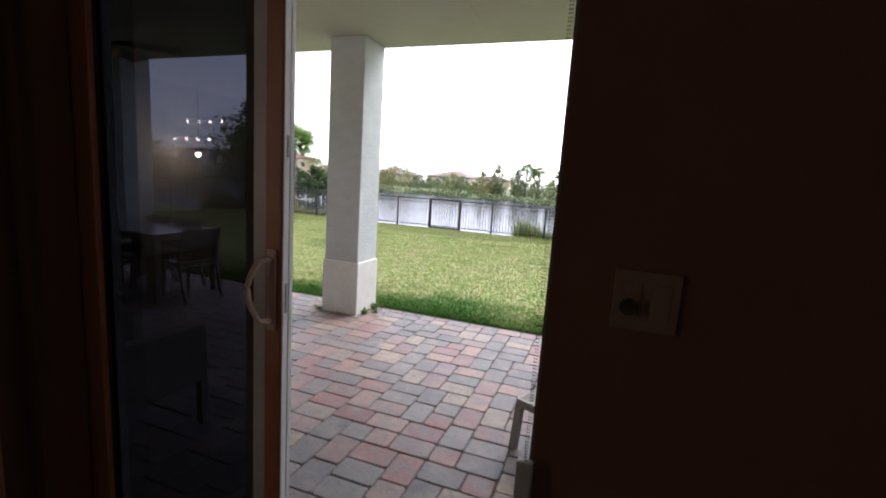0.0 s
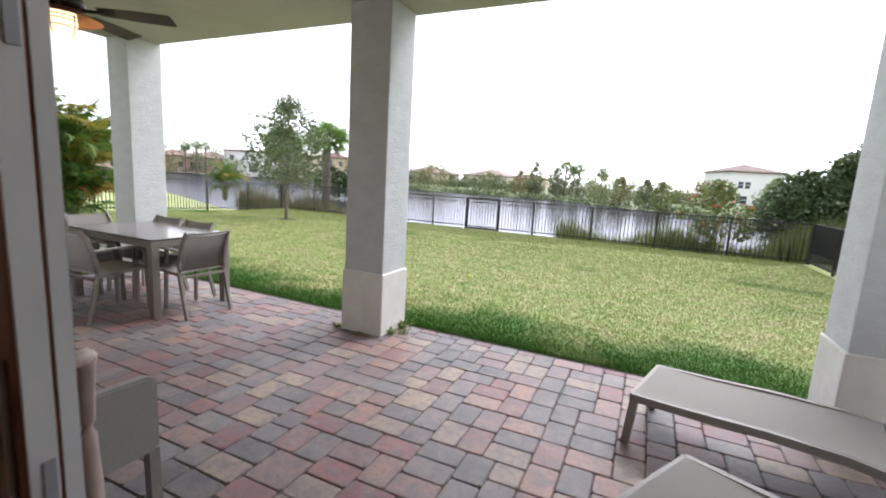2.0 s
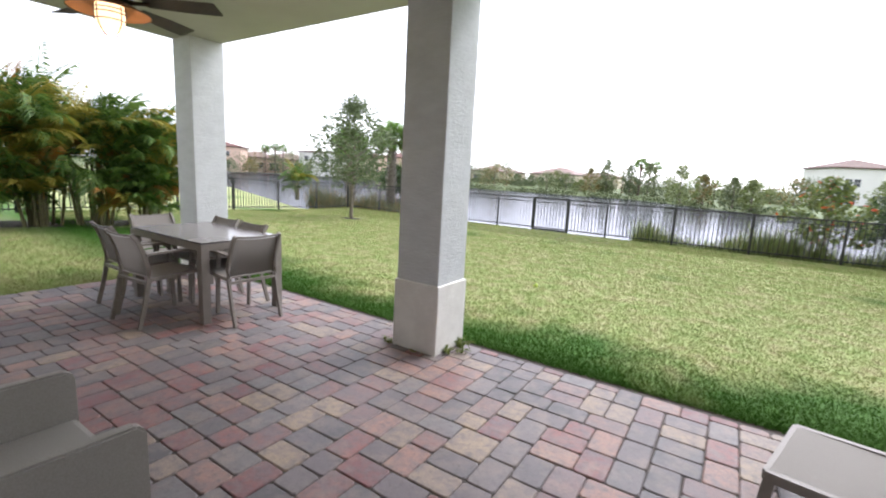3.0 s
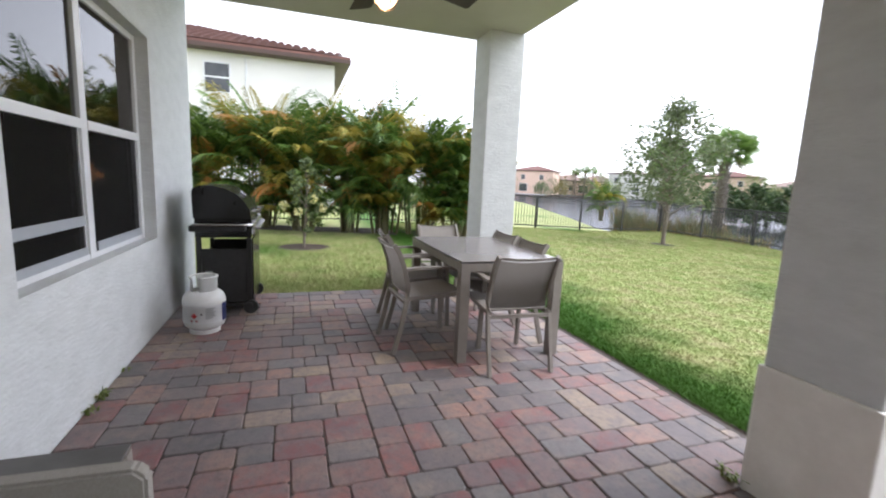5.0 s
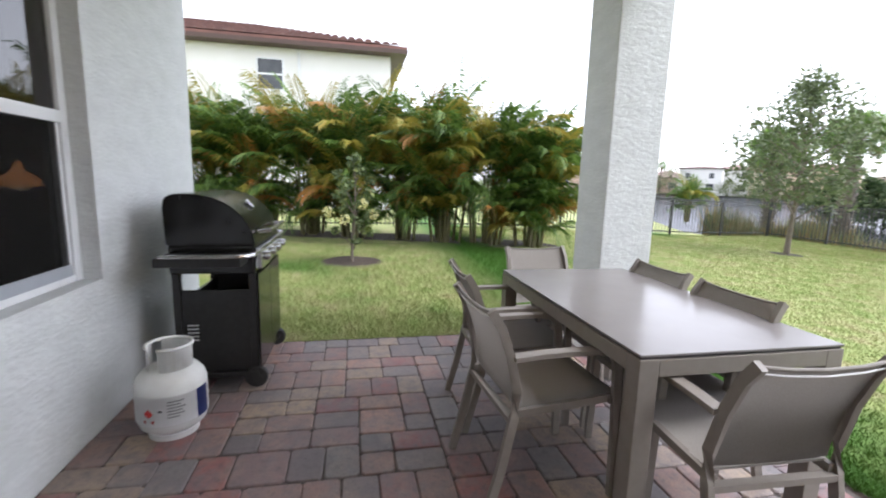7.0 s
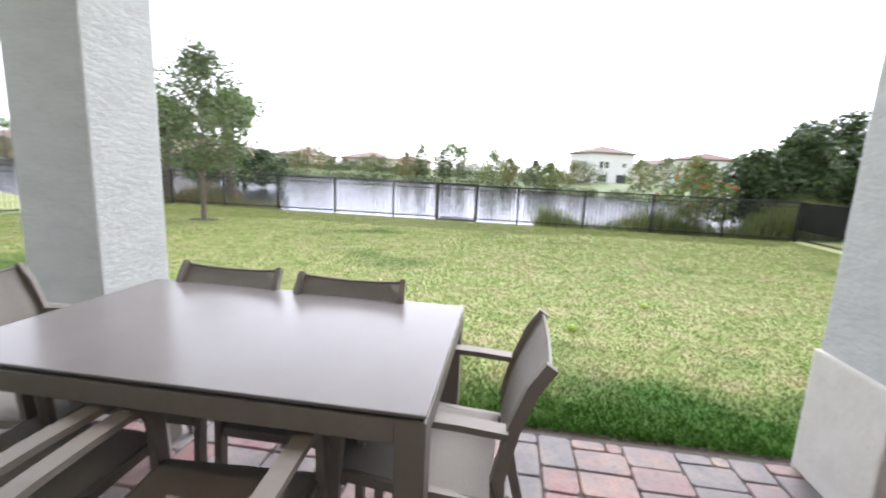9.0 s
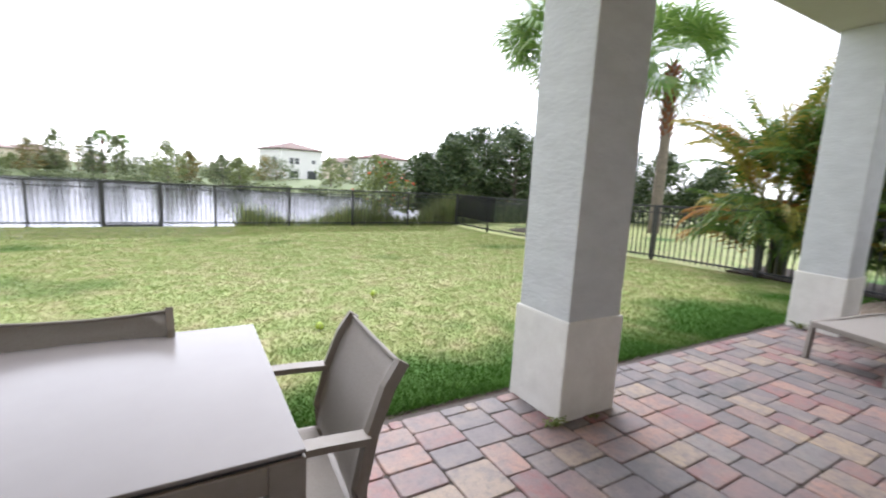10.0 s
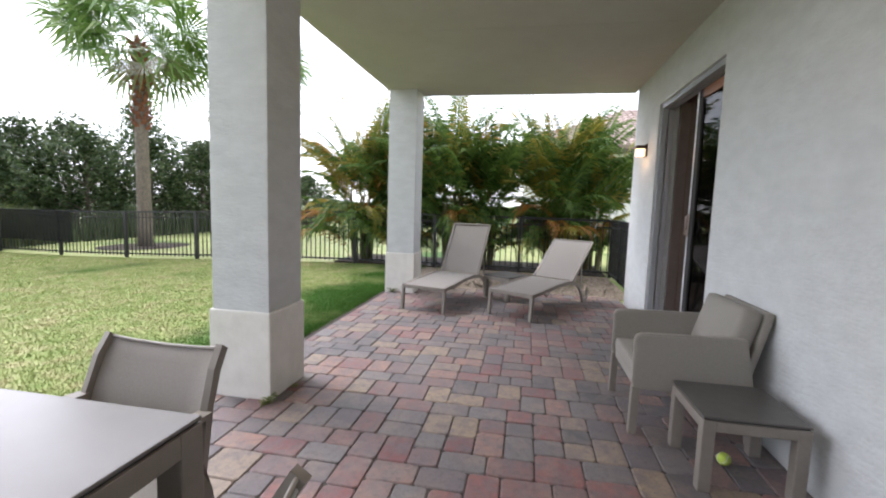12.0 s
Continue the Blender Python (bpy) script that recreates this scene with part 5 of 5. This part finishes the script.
def house(x, y, rz, w, d, eave, rise, wall, roof, label, wins=(), over=0.5, z=-0.2, group="far houses"):
    """wins: (face, along, bottom, width, height) with face s/e/n/w of the house's own sides."""
    h = thing("house", label, "house", group, pose(x, y, z, 0, 0, rz))
    part("wall", boxes((-w / 2, -d / 2, -0.5, w / 2, d / 2, eave)), wall, h)
    rf = part("roof", hip_roof(w, d, eave, rise, over), roof, h)
    part("fascia", boxes((-w / 2 - over - 0.02, -d / 2 - over - 0.02, eave - 0.01, w / 2 + over + 0.02, d / 2 + over + 0.02, eave + 0.13)), M_EAVE, h)
    for face, s, b, ww, hh in wins:
        fx = face in "ew"
        off = (w if fx else d) / 2
        sg = 1 if face in "en" else -1
        def slab(name, a0, a1, z0, z1, o0, o1, mat, parent):
            lo, hi = sorted((sg * (off + o0), sg * (off + o1)))
            return part(name, boxes((lo, a0, z0, hi, a1, z1) if fx else (a0, lo, z0, a1, hi, z1)), mat, parent)
        win = slab("window", s - ww / 2 - 0.06, s + ww / 2 + 0.06, b - 0.06, b + hh + 0.06, 0.0, 0.035, M_ALU, h)
        slab("pane", s - ww / 2, s + ww / 2, b, b + hh, 0.036, 0.045, M_PANE, win)
        if hh < 2:
            slab("glazing_bar", s - ww / 2, s + ww / 2, b + hh / 2 - 0.03, b + hh / 2 + 0.03, 0.046, 0.055, M_ALU, win)
    return h

W2 = [("s", -2.5, 3.6, 0.9, 1.2), ("s", -1.3, 3.6, 0.9, 1.2), ("s", 2.6, 3.9, 0.8, 0.7), ("e", -2.5, 3.6, 0.9, 1.2), ("e", 2.0, 3.6, 0.9, 1.2), ("w", -2.5, 3.6, 0.9, 1.2), ("s", 2.2, 0.1, 2.2, 2.2), ("s", -2.0, 0.8, 1.8, 1.4), ("e", 0.5, 0.6, 1.2, 1.5)]
x, y = polar(8.6, 104, 2, 0)
house(x, y, 18, 9.5, 10, 6.5, 1.8, M_WALLS[0], M_ROOFS[0], "white two-storey house with a brown hip roof", W2, z=-0.6)
x, y = polar(21.5, 112, -2, 0)
house(x, y, 10, 10, 10, 6.0, 1.7, M_WALLS[0], M_ROOFS[1], "white two-storey house with a reddish roof", W2, z=-0.6)
x, y = polar(16.2, 140, 0, 0)
house(x, y, 5, 12, 10, 5.0, 1.8, M_WALLS[2], M_ROOFS[0], "beige house with a brown roof beyond the trees", W2)
for a, d, w, ev, rs, wl, rf, r in ((-26.0, 132, 13, 3.1, 2.0, 2, 2, -10), (-18.0, 128, 13, 3.2, 2.1, 2, 2, -8), (-13.2, 150, 12, 3.2, 1.8, 2, 0, 0), (-33.0, 135, 13, 3.3, 2.0, 2, 2, -15)):
    x, y = polar(a, d)
    house(x, y, r, w, 11, ev, rs, M_WALLS[wl], M_ROOFS[rf], "single-storey beige house with a rose tile roof", [("s", -3, 0.8, 2.0, 1.5), ("s", 2.5, 0.1, 2.4, 2.1)])
for a, d, w, ev, rs, wl, rf in ((-59.3, 128, 11, 5.6, 1.6, 1, 1), (-55.6, 140, 12, 3.6, 1.8, 2, 2), (-52.0, 138, 12, 3.4, 2.0, 1, 2), (-48.3, 128, 9, 5.6, 0.8, 0, 0), (-45.4, 130, 10, 5.4, 1.4, 0, 2), (-41.6, 128, 10, 5.0, 1.5, 2, 1), (-38.2, 126, 11, 5.4, 1.6, 1, 1), (-63.5, 132, 12, 4.8, 1.6, 2, 2)):
    x, y = polar(a, d)
    house(x, y, -a * 0.8, w, 10, ev, rs, M_WALLS[wl], M_ROOFS[rf], "two-storey stucco house across the lake", [("s", -2.6, 3.4, 1.0, 1.2), ("s", 2.4, 3.4, 1.0, 1.2), ("s", -2.4, 0.2, 2.2, 2.0), ("s", 2.2, 0.6, 1.6, 1.5), ("w", 0, 3.4, 1.0, 1.2)] if ev > 4 else [("s", -3, 0.3, 2.4, 2.0), ("s", 2.5, 0.8, 1.8, 1.4)])
# neighbours
nb = house(-23.6, -5.45, 0, 11.5, 16.0, 5.62, 2.3, M_WALLS[0], M_ROOFS[1], "white two-storey neighbouring house with a red-brown tile roof", [("e", 3.83, 4.22, 0.8, 0.98)], over=0.55, z=0.0, group="neighbouring houses")
bm = bmesh.new()
tube(bm, [(5.83, 4.8, 5.5), (5.83, 4.8, 5.35), (5.79, 4.8, 5.25), (5.79, 4.8, 0.1)], 0.045, 8)
part("downpipe", bm, M_ALU, nb, "white rainwater pipe")
nb_east = house(20.8, -5.4, 0, 9.5, 14, 3.5, 2.7, M_WALLS[0], M_ROOFS[2], "white single-storey neighbouring house with rose roof tiles", [("w", 1.0, 1.0, 1.2, 1.2)], over=0.6, z=0.0, group="neighbouring houses")

# barrel tiles on the slopes that face the garden
def roof_tiles(h, w, d, z, rise, over, sg, mat):
    """Courses of half-round tiles up the east (sg 1) or west (sg -1) slope of a hip roof whose ridge runs north."""
    a, b = w / 2 + over, d / 2 + over
    step, course, arch = 0.30, 0.40, ((-0.15, 0.0), (-0.09, 0.075), (0.0, 0.1), (0.09, 0.075), (0.15, 0.0))
    slope = math.hypot(a, rise - 0.22)
    verts, faces = [], []
    for j in range(int(2 * b / step)):
        y = -b + step * (j + 0.5)
        top = min(1.0, (b - abs(y)) / a)
        for k in range(int(slope * top / course)):
            n = len(verts)
            for e, lift in ((k, 0.035), (k + 1.06, 0.0)):
                u = min(e * course / slope, 1.0)
                for dy, dz in arch:
                    verts.append((sg * a * (1 - u), y + dy, z + 0.22 + (rise - 0.22) * u + dz * (1.0 if lift else 0.8) + lift))
            faces += [(n + q, n + q + 1, n + q + 6, n + q + 5) for q in range(4)] + [(n, n + 4, n + 3, n + 2, n + 1)]
    me = bpy.data.meshes.new("roof_tiles")
    me.from_pydata(verts, [], faces)
    me.materials.append(mat)
    o = new("roof_tiles", me)
    o.parent = next(c for c in h.children if c.name.startswith("roof"))
    tagged(o, "courses of half-round clay roof tiles", kind="stuff")
def tile_material(name, c1, c2):
    m = leaf_material(name, c1, c2, 0.75)
    m.node_tree.nodes["Mix Shader"].inputs[0].default_value = 0.0
    return m
roof_tiles(nb, 11.5, 16.0, 5.62, 2.3, 0.55, 1, tile_material("red_tile", (0.125, 0.062, 0.05), (0.085, 0.042, 0.036)))
roof_tiles(nb_east, 9.5, 14, 3.5, 2.7, 0.6, -1, tile_material("rose_tile", (0.42, 0.33, 0.29), (0.29, 0.225, 0.20)))

# weeds at the foot of wall and columns
def weed(x, y, n, h, seed):
    global rng
    rng = random.Random(seed)
    g = Geo()
    for _ in range(n):
        a, l = rng.uniform(0, 6.28), h * rng.uniform(0.5, 1.2)
        d = Vector((math.cos(a), math.sin(a), 0))
        s = Vector((-d.y, d.x, 0)) * 0.004
        p = Vector((rng.gauss(0, 0.02), rng.gauss(0, 0.012), -0.006))
        m = p + d * l * 0.4 + Vector((0, 0, l * 0.7))
        g.quad(p - s, p + s, m + s * 1.6, m - s * 1.6, 0)
        g.quad(m - s * 1.6, m + s * 1.6, m + d * l * 0.5 + Vector((0, 0, l * 0.1)), m + d * l * 0.5, 0)
    t = thing("weed", "small green weed growing from a paving joint", "weed", "weeds", pose(x, y, 0))
    g.build("leaf_tuft", [L_LIGHT], t)
for i, (x, y, n, h) in enumerate(((-1.95, 0.03, 26, 0.05), (-1.78, 0.03, 18, 0.04), (-2.3, 0.025, 8, 0.03), (-0.47, 2.9, 20, 0.06), (0.03, 3.02, 26, 0.07), (0.05, 3.2, 30, 0.09), (-0.2, 2.87, 10, 0.03), (3.13, 3.2, 24, 0.08), (0.12, 3.1, 18, 0.06))):
    weed(x, y, n, h, 400 + i)

# ---- gravel strip ----
M_GRAVEL = material("gravel", (0.42, 0.36, 0.29), (0.28, 0.23, 0.18), 40, 0.9, bump=0.5, bscale=50)
tagged(part("ground_gravel", boxes((PX1 + 0.06, -0.2, -0.08, FE - 0.04, 3.6, -0.03)), M_GRAVEL), "strip of tan gravel between patio and fence", "gravel", kind="structure")
rng = random.Random(2)
g = Geo()
for _ in range(5200):
    x, y = rng.uniform(PX1 + 0.04, FE - 0.06), rng.uniform(-0.2, 3.55)
    s = rng.uniform(0.012, 0.03)
    c = Vector((x, y, -0.03 + s * 0.3))
    t = rng.uniform(0, 6.28)
    p = [c + Vector((math.cos(t + k * 1.571) * s * rng.uniform(0.7, 1.3), math.sin(t + k * 1.571) * s * rng.uniform(0.7, 1.3), 0)) for k in range(4)]
    top = c + Vector((0, 0, s * 0.8))
    n = len(g.v)
    g.v += p + [top]
    for k in range(4):
        g.f.append((n + k, n + (k + 1) % 4, n + 4))
        g.m.append(0)
M_PEBBLE = leaf_material("pebble", (0.50, 0.42, 0.33), (0.30, 0.24, 0.19), 0.9)
tagged(g.build("gravel_stones", [M_PEBBLE]), "loose tan and cream gravel stones", "gravel", kind="stuff")

tagged(part("ground_soil_edge", boxes((PX0 - 0.07, PY1 + 0.002, -0.1, PX1, PY1 + 0.07, -0.022), (PX0 - 0.07, -0.1, -0.1, PX0 - 0.002, PY1, -0.022))  , M_MULCH), "dark bare soil along the paving's edge", "soil", kind="structure")
tagged(part("ground_bed", boxes((FE + 0.05, -0.2, -0.1, FE + 1.6, 5.4, -0.012)), M_MULCH), "dark mulch bed under the palm hedge", "mulch bed", kind="structure")
# ---- grass ----
def grass_mat(name):
    m = bpy.data.materials.new(name)
    m.use_nodes = True
    nt = m.node_tree
    b = nt.nodes["Principled BSDF"]
    sock(b, "Roughness", 0.7), sock(b, "Specular IOR Level", 0.15)
    co = nt.nodes.new("ShaderNodeTexCoord")
    ns = nt.nodes.new("ShaderNodeTexNoise")
    sock(ns, "Scale", 3.2), sock(ns, "Detail", 6.0), sock(ns, "Roughness", 0.7)
    nt.links.new(co.outputs["Object"], ns.inputs["Vector"])
    r = nt.nodes.new("ShaderNodeValToRGB")
    e = r.color_ramp.elements
    e[0].position, e[0].color = 0.34, (*GRASS[0], 1)
    e[1].position, e[1].color = 0.66, (*GRASS[2], 1)
    k = e.new(0.5)
    k.color = (*GRASS[1], 1)
    nt.links.new(ns.outputs[0], r.inputs[0])
    # lush strip that follows the paving, and lush patches
    sp = nt.nodes.new("ShaderNodeSeparateXYZ")
    nt.links.new(co.outputs["Object"], sp.inputs[0])
    n2 = nt.nodes.new("ShaderNodeTexNoise")
    sock(n2, "Scale", 0.9), sock(n2, "Detail", 4.0)
    nt.links.new(co.outputs["Object"], n2.inputs["Vector"])
    add = nt.nodes.new("ShaderNodeMath")
    add.operation = "MULTIPLY_ADD"
    add.inputs[1].default_value = 3.2
    nt.links.new(n2.outputs[0], add.inputs[0])
    nt.links.new(sp.outputs[1], add.inputs[2])
    mr = nt.nodes.new("ShaderNodeMapRange")
    sock(mr, "From Min", 6.15), sock(mr, "From Max", 5.35)
    nt.links.new(add.outputs[0], mr.inputs["Value"])
    n3 = nt.nodes.new("ShaderNodeTexNoise")
    sock(n3, "Scale", 0.33), sock(n3, "Detail", 2.0)
    nt.links.new(co.outputs["Object"], n3.inputs["Vector"])
    mr3 = nt.nodes.new("ShaderNodeMapRange")
    sock(mr3, "From Min", 0.59), sock(mr3, "From Max", 0.72)
    nt.links.new(n3.outputs[0], mr3.inputs["Value"])
    mx = nt.nodes.new("ShaderNodeMath")
    mx.operation = "MAXIMUM"
    stp = nt.nodes.new("ShaderNodeMapRange")
    sock(stp, "From Min", 2.4), sock(stp, "From Max", 3.2)
    nt.links.new(sp.outputs[1], stp.inputs["Value"])
    mul = nt.nodes.new("ShaderNodeMath")
    mul.operation = "MULTIPLY"
    nt.links.new(mr.outputs[0], mul.inputs[0]), nt.links.new(stp.outputs[0], mul.inputs[1])
    nt.links.new(mul.outputs[0], mx.inputs[0]), nt.links.new(mr3.outputs[0], mx.inputs[1])
    x = nt.nodes.new("ShaderNodeMix")
    x.data_type = "RGBA"
    x.inputs[7].default_value = (*LUSH, 1)
    nt.links.new(mx.outputs[0], x.inputs[0]), nt.links.new(r.outputs[0], x.inputs[6])
    fm = nt.nodes.new("ShaderNodeMapRange")
    sock(fm, "From Min", 20.0), sock(fm, "From Max", 40.0)
    nt.links.new(sp.outputs[1], fm.inputs["Value"])
    xf = nt.nodes.new("ShaderNodeMix")
    xf.data_type = "RGBA"
    xf.inputs[7].default_value = (*MEADOW, 1)
    nt.links.new(fm.outputs[0], xf.inputs[0]), nt.links.new(x.outputs[2], xf.inputs[6])
    x = xf
    gi = nt.nodes.new("ShaderNodeNewGeometry")
    hv = nt.nodes.new("ShaderNodeHueSaturation")
    mr2 = nt.nodes.new("ShaderNodeMapRange")
    sock(mr2, "To Min", 0.88), sock(mr2, "To Max", 1.12)
    nt.links.new(gi.outputs["Random Per Island"], mr2.inputs["Value"])
    nt.links.new(mr2.outputs[0], hv.inputs["Value"]), nt.links.new(x.outputs[2], hv.inputs["Color"])
    nt.links.new(hv.outputs[0], b.inputs["Base Color"])
    return m
GRASS = ((0.225, 0.30, 0.09), (0.30, 0.335, 0.13), (0.39, 0.355, 0.19))
MEADOW = (0.13, 0.165, 0.07)
LUSH = (0.062, 0.145, 0.02)
M_GRASS = grass_mat("grass_blades")
ground.data.materials[0] = M_GRASS
def grass(name, label, n, x0, x1, y0, y1, h, seed, power, keep=None):
    r = np.random.default_rng(seed)
    x = r.uniform(x0, x1, n)
    y = y0 + (y1 - y0) * r.uniform(0, 1, n) ** power
    if keep is not None:
        k = keep(x, y)
        x, y = x[k], y[k]
    n = len(x)
    s = np.clip((y - 3.6) / 10.0, 0, 1)
    z = -0.03 - 0.25 * s * s * (3 - 2 * s)
    d = np.maximum(y - 3.3, 0.0)
    hh = h * r.uniform(0.5, 1.2, n) * (1 + 1.5 * np.exp(-np.abs(d) / 0.4))
    a = r.uniform(0, 2 * np.pi, n)
    w = (0.0022 + 0.00045 * np.clip(y, 0, 12)) * r.uniform(0.7, 1.3, n)
    lx, ly = r.normal(0, 0.85, n) * hh, r.normal(0, 0.85, n) * hh
    v = np.empty((n, 3, 3))
    v[:, 0] = np.stack([x - np.cos(a) * w, y - np.sin(a) * w, z - 0.01], 1)
    v[:, 1] = np.stack([x + np.cos(a) * w, y + np.sin(a) * w, z - 0.01], 1)
    v[:, 2] = np.stack([x + lx, y + ly, z + hh], 1)
    me = bpy.data.meshes.new(name)
    me.vertices.add(3 * n), me.loops.add(3 * n), me.polygons.add(n)
    me.vertices.foreach_set("co", v.ravel())
    me.loops.foreach_set("vertex_index", np.arange(3 * n))
    me.polygons.foreach_set("loop_start", np.arange(0, 3 * n, 3))
    me.update(calc_edges=True)
    me.materials.append(M_GRASS)
    return tagged(new(name, me), label, "grass", kind="stuff")
outside = lambda x, y: ~((x > 3.13) & (x < 3.62) & (y < 3.36)) & ~((x > -0.46) & (x < 0.02) & (y < 3.36)) & ~((x > -4.14) & (x < -3.57) & (y < 3.4))
grass("grass_lawn", "mown yellowish lawn grass, greener along the paving", 960000, -12.8, 5.95, PY1 + 0.06, 14.6, 0.021, 1, 1.45, outside)
grass("grass_west", "mown lawn grass beside the patio", 230000, -10.5, PX0 - 0.03, -2.5, PY1 + 0.04, 0.023, 3, 1.0, lambda x, y: (x > -10.6 + 0.3 * (y + 1)) & ((x + 7.55) ** 2 + (y - 1.2) ** 2 > 0.2))

# ---- pavers, last ----
def paver_mat(name, island):
    m = bpy.data.materials.new(name)
    m.use_nodes = True
    nt = m.node_tree
    b = nt.nodes["Principled BSDF"]
    sock(b, "Roughness", 0.55), sock(b, "Specular IOR Level", 0.4)
    src = nt.nodes.new("ShaderNodeNewGeometry" if island else "ShaderNodeObjectInfo").outputs["Random Per Island" if island else "Random"]
    r = nt.nodes.new("ShaderNodeValToRGB")
    r.color_ramp.interpolation = "CONSTANT"
    e = r.color_ramp.elements
    e[0].position, e[0].color = 0.0, (*PAVE[0], 1)
    e[1].position, e[1].color = 1.0 / len(PAVE), (*PAVE[1], 1)
    for i, c in enumerate(PAVE[2:], 2):
        e.new(i / len(PAVE)).color = (*c, 1)
    nt.links.new(src, r.inputs[0])
    co = nt.nodes.new("ShaderNodeNewGeometry")
    def noisy(s, d):
        n = nt.nodes.new("ShaderNodeTexNoise")
        sock(n, "Scale", s), sock(n, "Detail", d), sock(n, "Roughness", 0.65)
        nt.links.new(co.outputs["Position"], n.inputs["Vector"])
        return n.outputs[0]
    def mixc(f, lo, hi, amount, a, col):
        mr = nt.nodes.new("ShaderNodeMapRange")
        sock(mr, "From Min", lo), sock(mr, "From Max", hi), sock(mr, "To Max", amount)
        nt.links.new(f, mr.inputs["Value"])
        x = nt.nodes.new("ShaderNodeMix")
        x.data_type = "RGBA"
        nt.links.new(mr.outputs[0], x.inputs[0]), nt.links.new(a, x.inputs[6])
        x.inputs[7].default_value = (*col, 1)
        return x.outputs[2]
    c = mixc(noisy(9, 4), 0.38, 0.62, 0.75, r.outputs[0], (0.165, 0.138, 0.142))
    c = mixc(noisy(5.5, 4), 0.48, 0.72, 0.42, c, (0.33, 0.25, 0.19))
    c = mixc(noisy(28, 5), 0.50, 0.68, 0.5, c, (0.095, 0.083, 0.085))
    c = mixc(noisy(160, 3), 0.45, 0.7, 0.35, c, (0.07, 0.06, 0.06))
    nt.links.new(c, b.inputs["Base Color"])
    bp = nt.nodes.new("ShaderNodeBump")
    sock(bp, "Strength", 0.5), sock(bp, "Distance", 0.004)
    nt.links.new(noisy(70, 6), bp.inputs["Height"])
    nt.links.new(bp.outputs[0], b.inputs["Normal"])
    return m
PAVE = ((0.136, 0.127, 0.127), (0.253, 0.112, 0.1), (0.183, 0.171, 0.166), (0.24, 0.155, 0.134), (0.32, 0.243, 0.17), (0.206, 0.138, 0.132), (0.105, 0.101, 0.102), (0.31, 0.184, 0.147), (0.211, 0.088, 0.086), (0.188, 0.164, 0.157), (0.132, 0.12, 0.121), (0.225, 0.124, 0.113), (0.285, 0.222, 0.17), (0.15, 0.129, 0.13))
M_PAVE, M_PAVE2 = paver_mat("paver", False), paver_mat("paver_joined", True)
U = 0.0785
NX, NY = int((PX1 - PX0) / U), int((PY1 - 0.0) / U)
rng = random.Random(21)
taken = np.zeros((NX, NY), bool)
cells = []
for j in range(NY):
    for i in range(NX):
        if taken[i, j]:
            continue
        free = 0
        while i + free < NX and not taken[i + free, j] and free < 6:
            free += 1
        opts = []
        for w, h, p in ((3, 2, 5), (2, 3, 3), (2, 2, 2), (3, 3, 0.5)):
            if w <= free and j + h <= NY and free - w != 1 and not taken[i:i + w, j:j + h].any():
                opts += [(w, h)] * int(p * 2)
        if not opts:
            for w, h in ((3, 2), (2, 2), (2, 1), (1, 2), (1, 1)):
                if w <= free and j + h <= NY and not taken[i:i + w, j:j + h].any():
                    opts = [(w, h)]
                    break
        w, h = rng.choice(opts)
        taken[i:i + w, j:j + h] = True
        cells.append((i, j, w, h))
def paver_geometry(w, h, seed):
    """A tumbled block: rounded corners, softened top edge."""
    r = random.Random(seed)
    a, b, c = w * U / 2 - 0.0012, h * U / 2 - 0.0011, 0.014
    ring = [(-a + c, -b), (a - c, -b), (a, -b + c), (a, b - c), (a - c, b), (-a + c, b), (-a, b - c), (-a, -b + c)]
    ring = [(x + r.uniform(-0.0038, 0.0014) * (1 if x > 0 else -1), y + r.uniform(-0.0038, 0.0014) * (1 if y > 0 else -1)) for x, y in ring]
    v = [(x, y, -0.03) for x, y in ring] + [(x, y, -0.005) for x, y in ring] + [(x * (1 - 0.0055 / a), y * (1 - 0.0055 / b), 0.0) for x, y in ring]
    f = [tuple(range(16, 24))] + [(k + o, (k + 1) % 8 + o, (k + 1) % 8 + 8 + o, k + 8 + o) for o in (0, 8) for k in range(8)]
    return v, f
shapes = {}
near, rest = [], []
for i, j, w, h in cells:
    x, y = PX0 + (i + w / 2) * U, (j + h / 2) * U
    (near if (-2.9 < x < 2.3 and 0.35 < y < 2.75) else rest).append((x, y, w, h))
near.sort(key=lambda c: (c[0] + 0.4) ** 2 * 0.25 + (c[1] - 1.5) ** 2)
rest += near[300:]
for x, y, w, h in near[:300]:
    k = (w, h, rng.randrange(3))
    if k not in shapes:
        me = bpy.data.meshes.new("paver")
        v, f = paver_geometry(*k)
        me.from_pydata(v, [], f)
        me.materials.append(M_PAVE)
        shapes[k] = me
    o = new("paver", shapes[k])
    o.parent = bed
    o.matrix_basis = pose(x, y, rng.uniform(-0.002, 0.001), rng.uniform(-0.5, 0.5), rng.uniform(-0.5, 0.5), rng.uniform(-0.7, 0.7))
V, F = [], []
for x, y, w, h in rest:
    if any(x0 + 0.05 < x < x1 - 0.05 and y > CY0 + 0.08 for x0, x1 in COLS):
        continue
    v, f = paver_geometry(w, h, rng.randrange(40))
    n, dz = len(V), rng.uniform(-0.002, 0.001)
    V += [(x + a, y + b, c + dz) for a, b, c in v]
    F += [tuple(n + q for q in p) for p in f]
me = bpy.data.meshes.new("pavers")
me.from_pydata(V, [], F)
me.materials.append(M_PAVE2)
o = new("pavers", me)
o.parent = bed
tagged(o, kind="stuff")
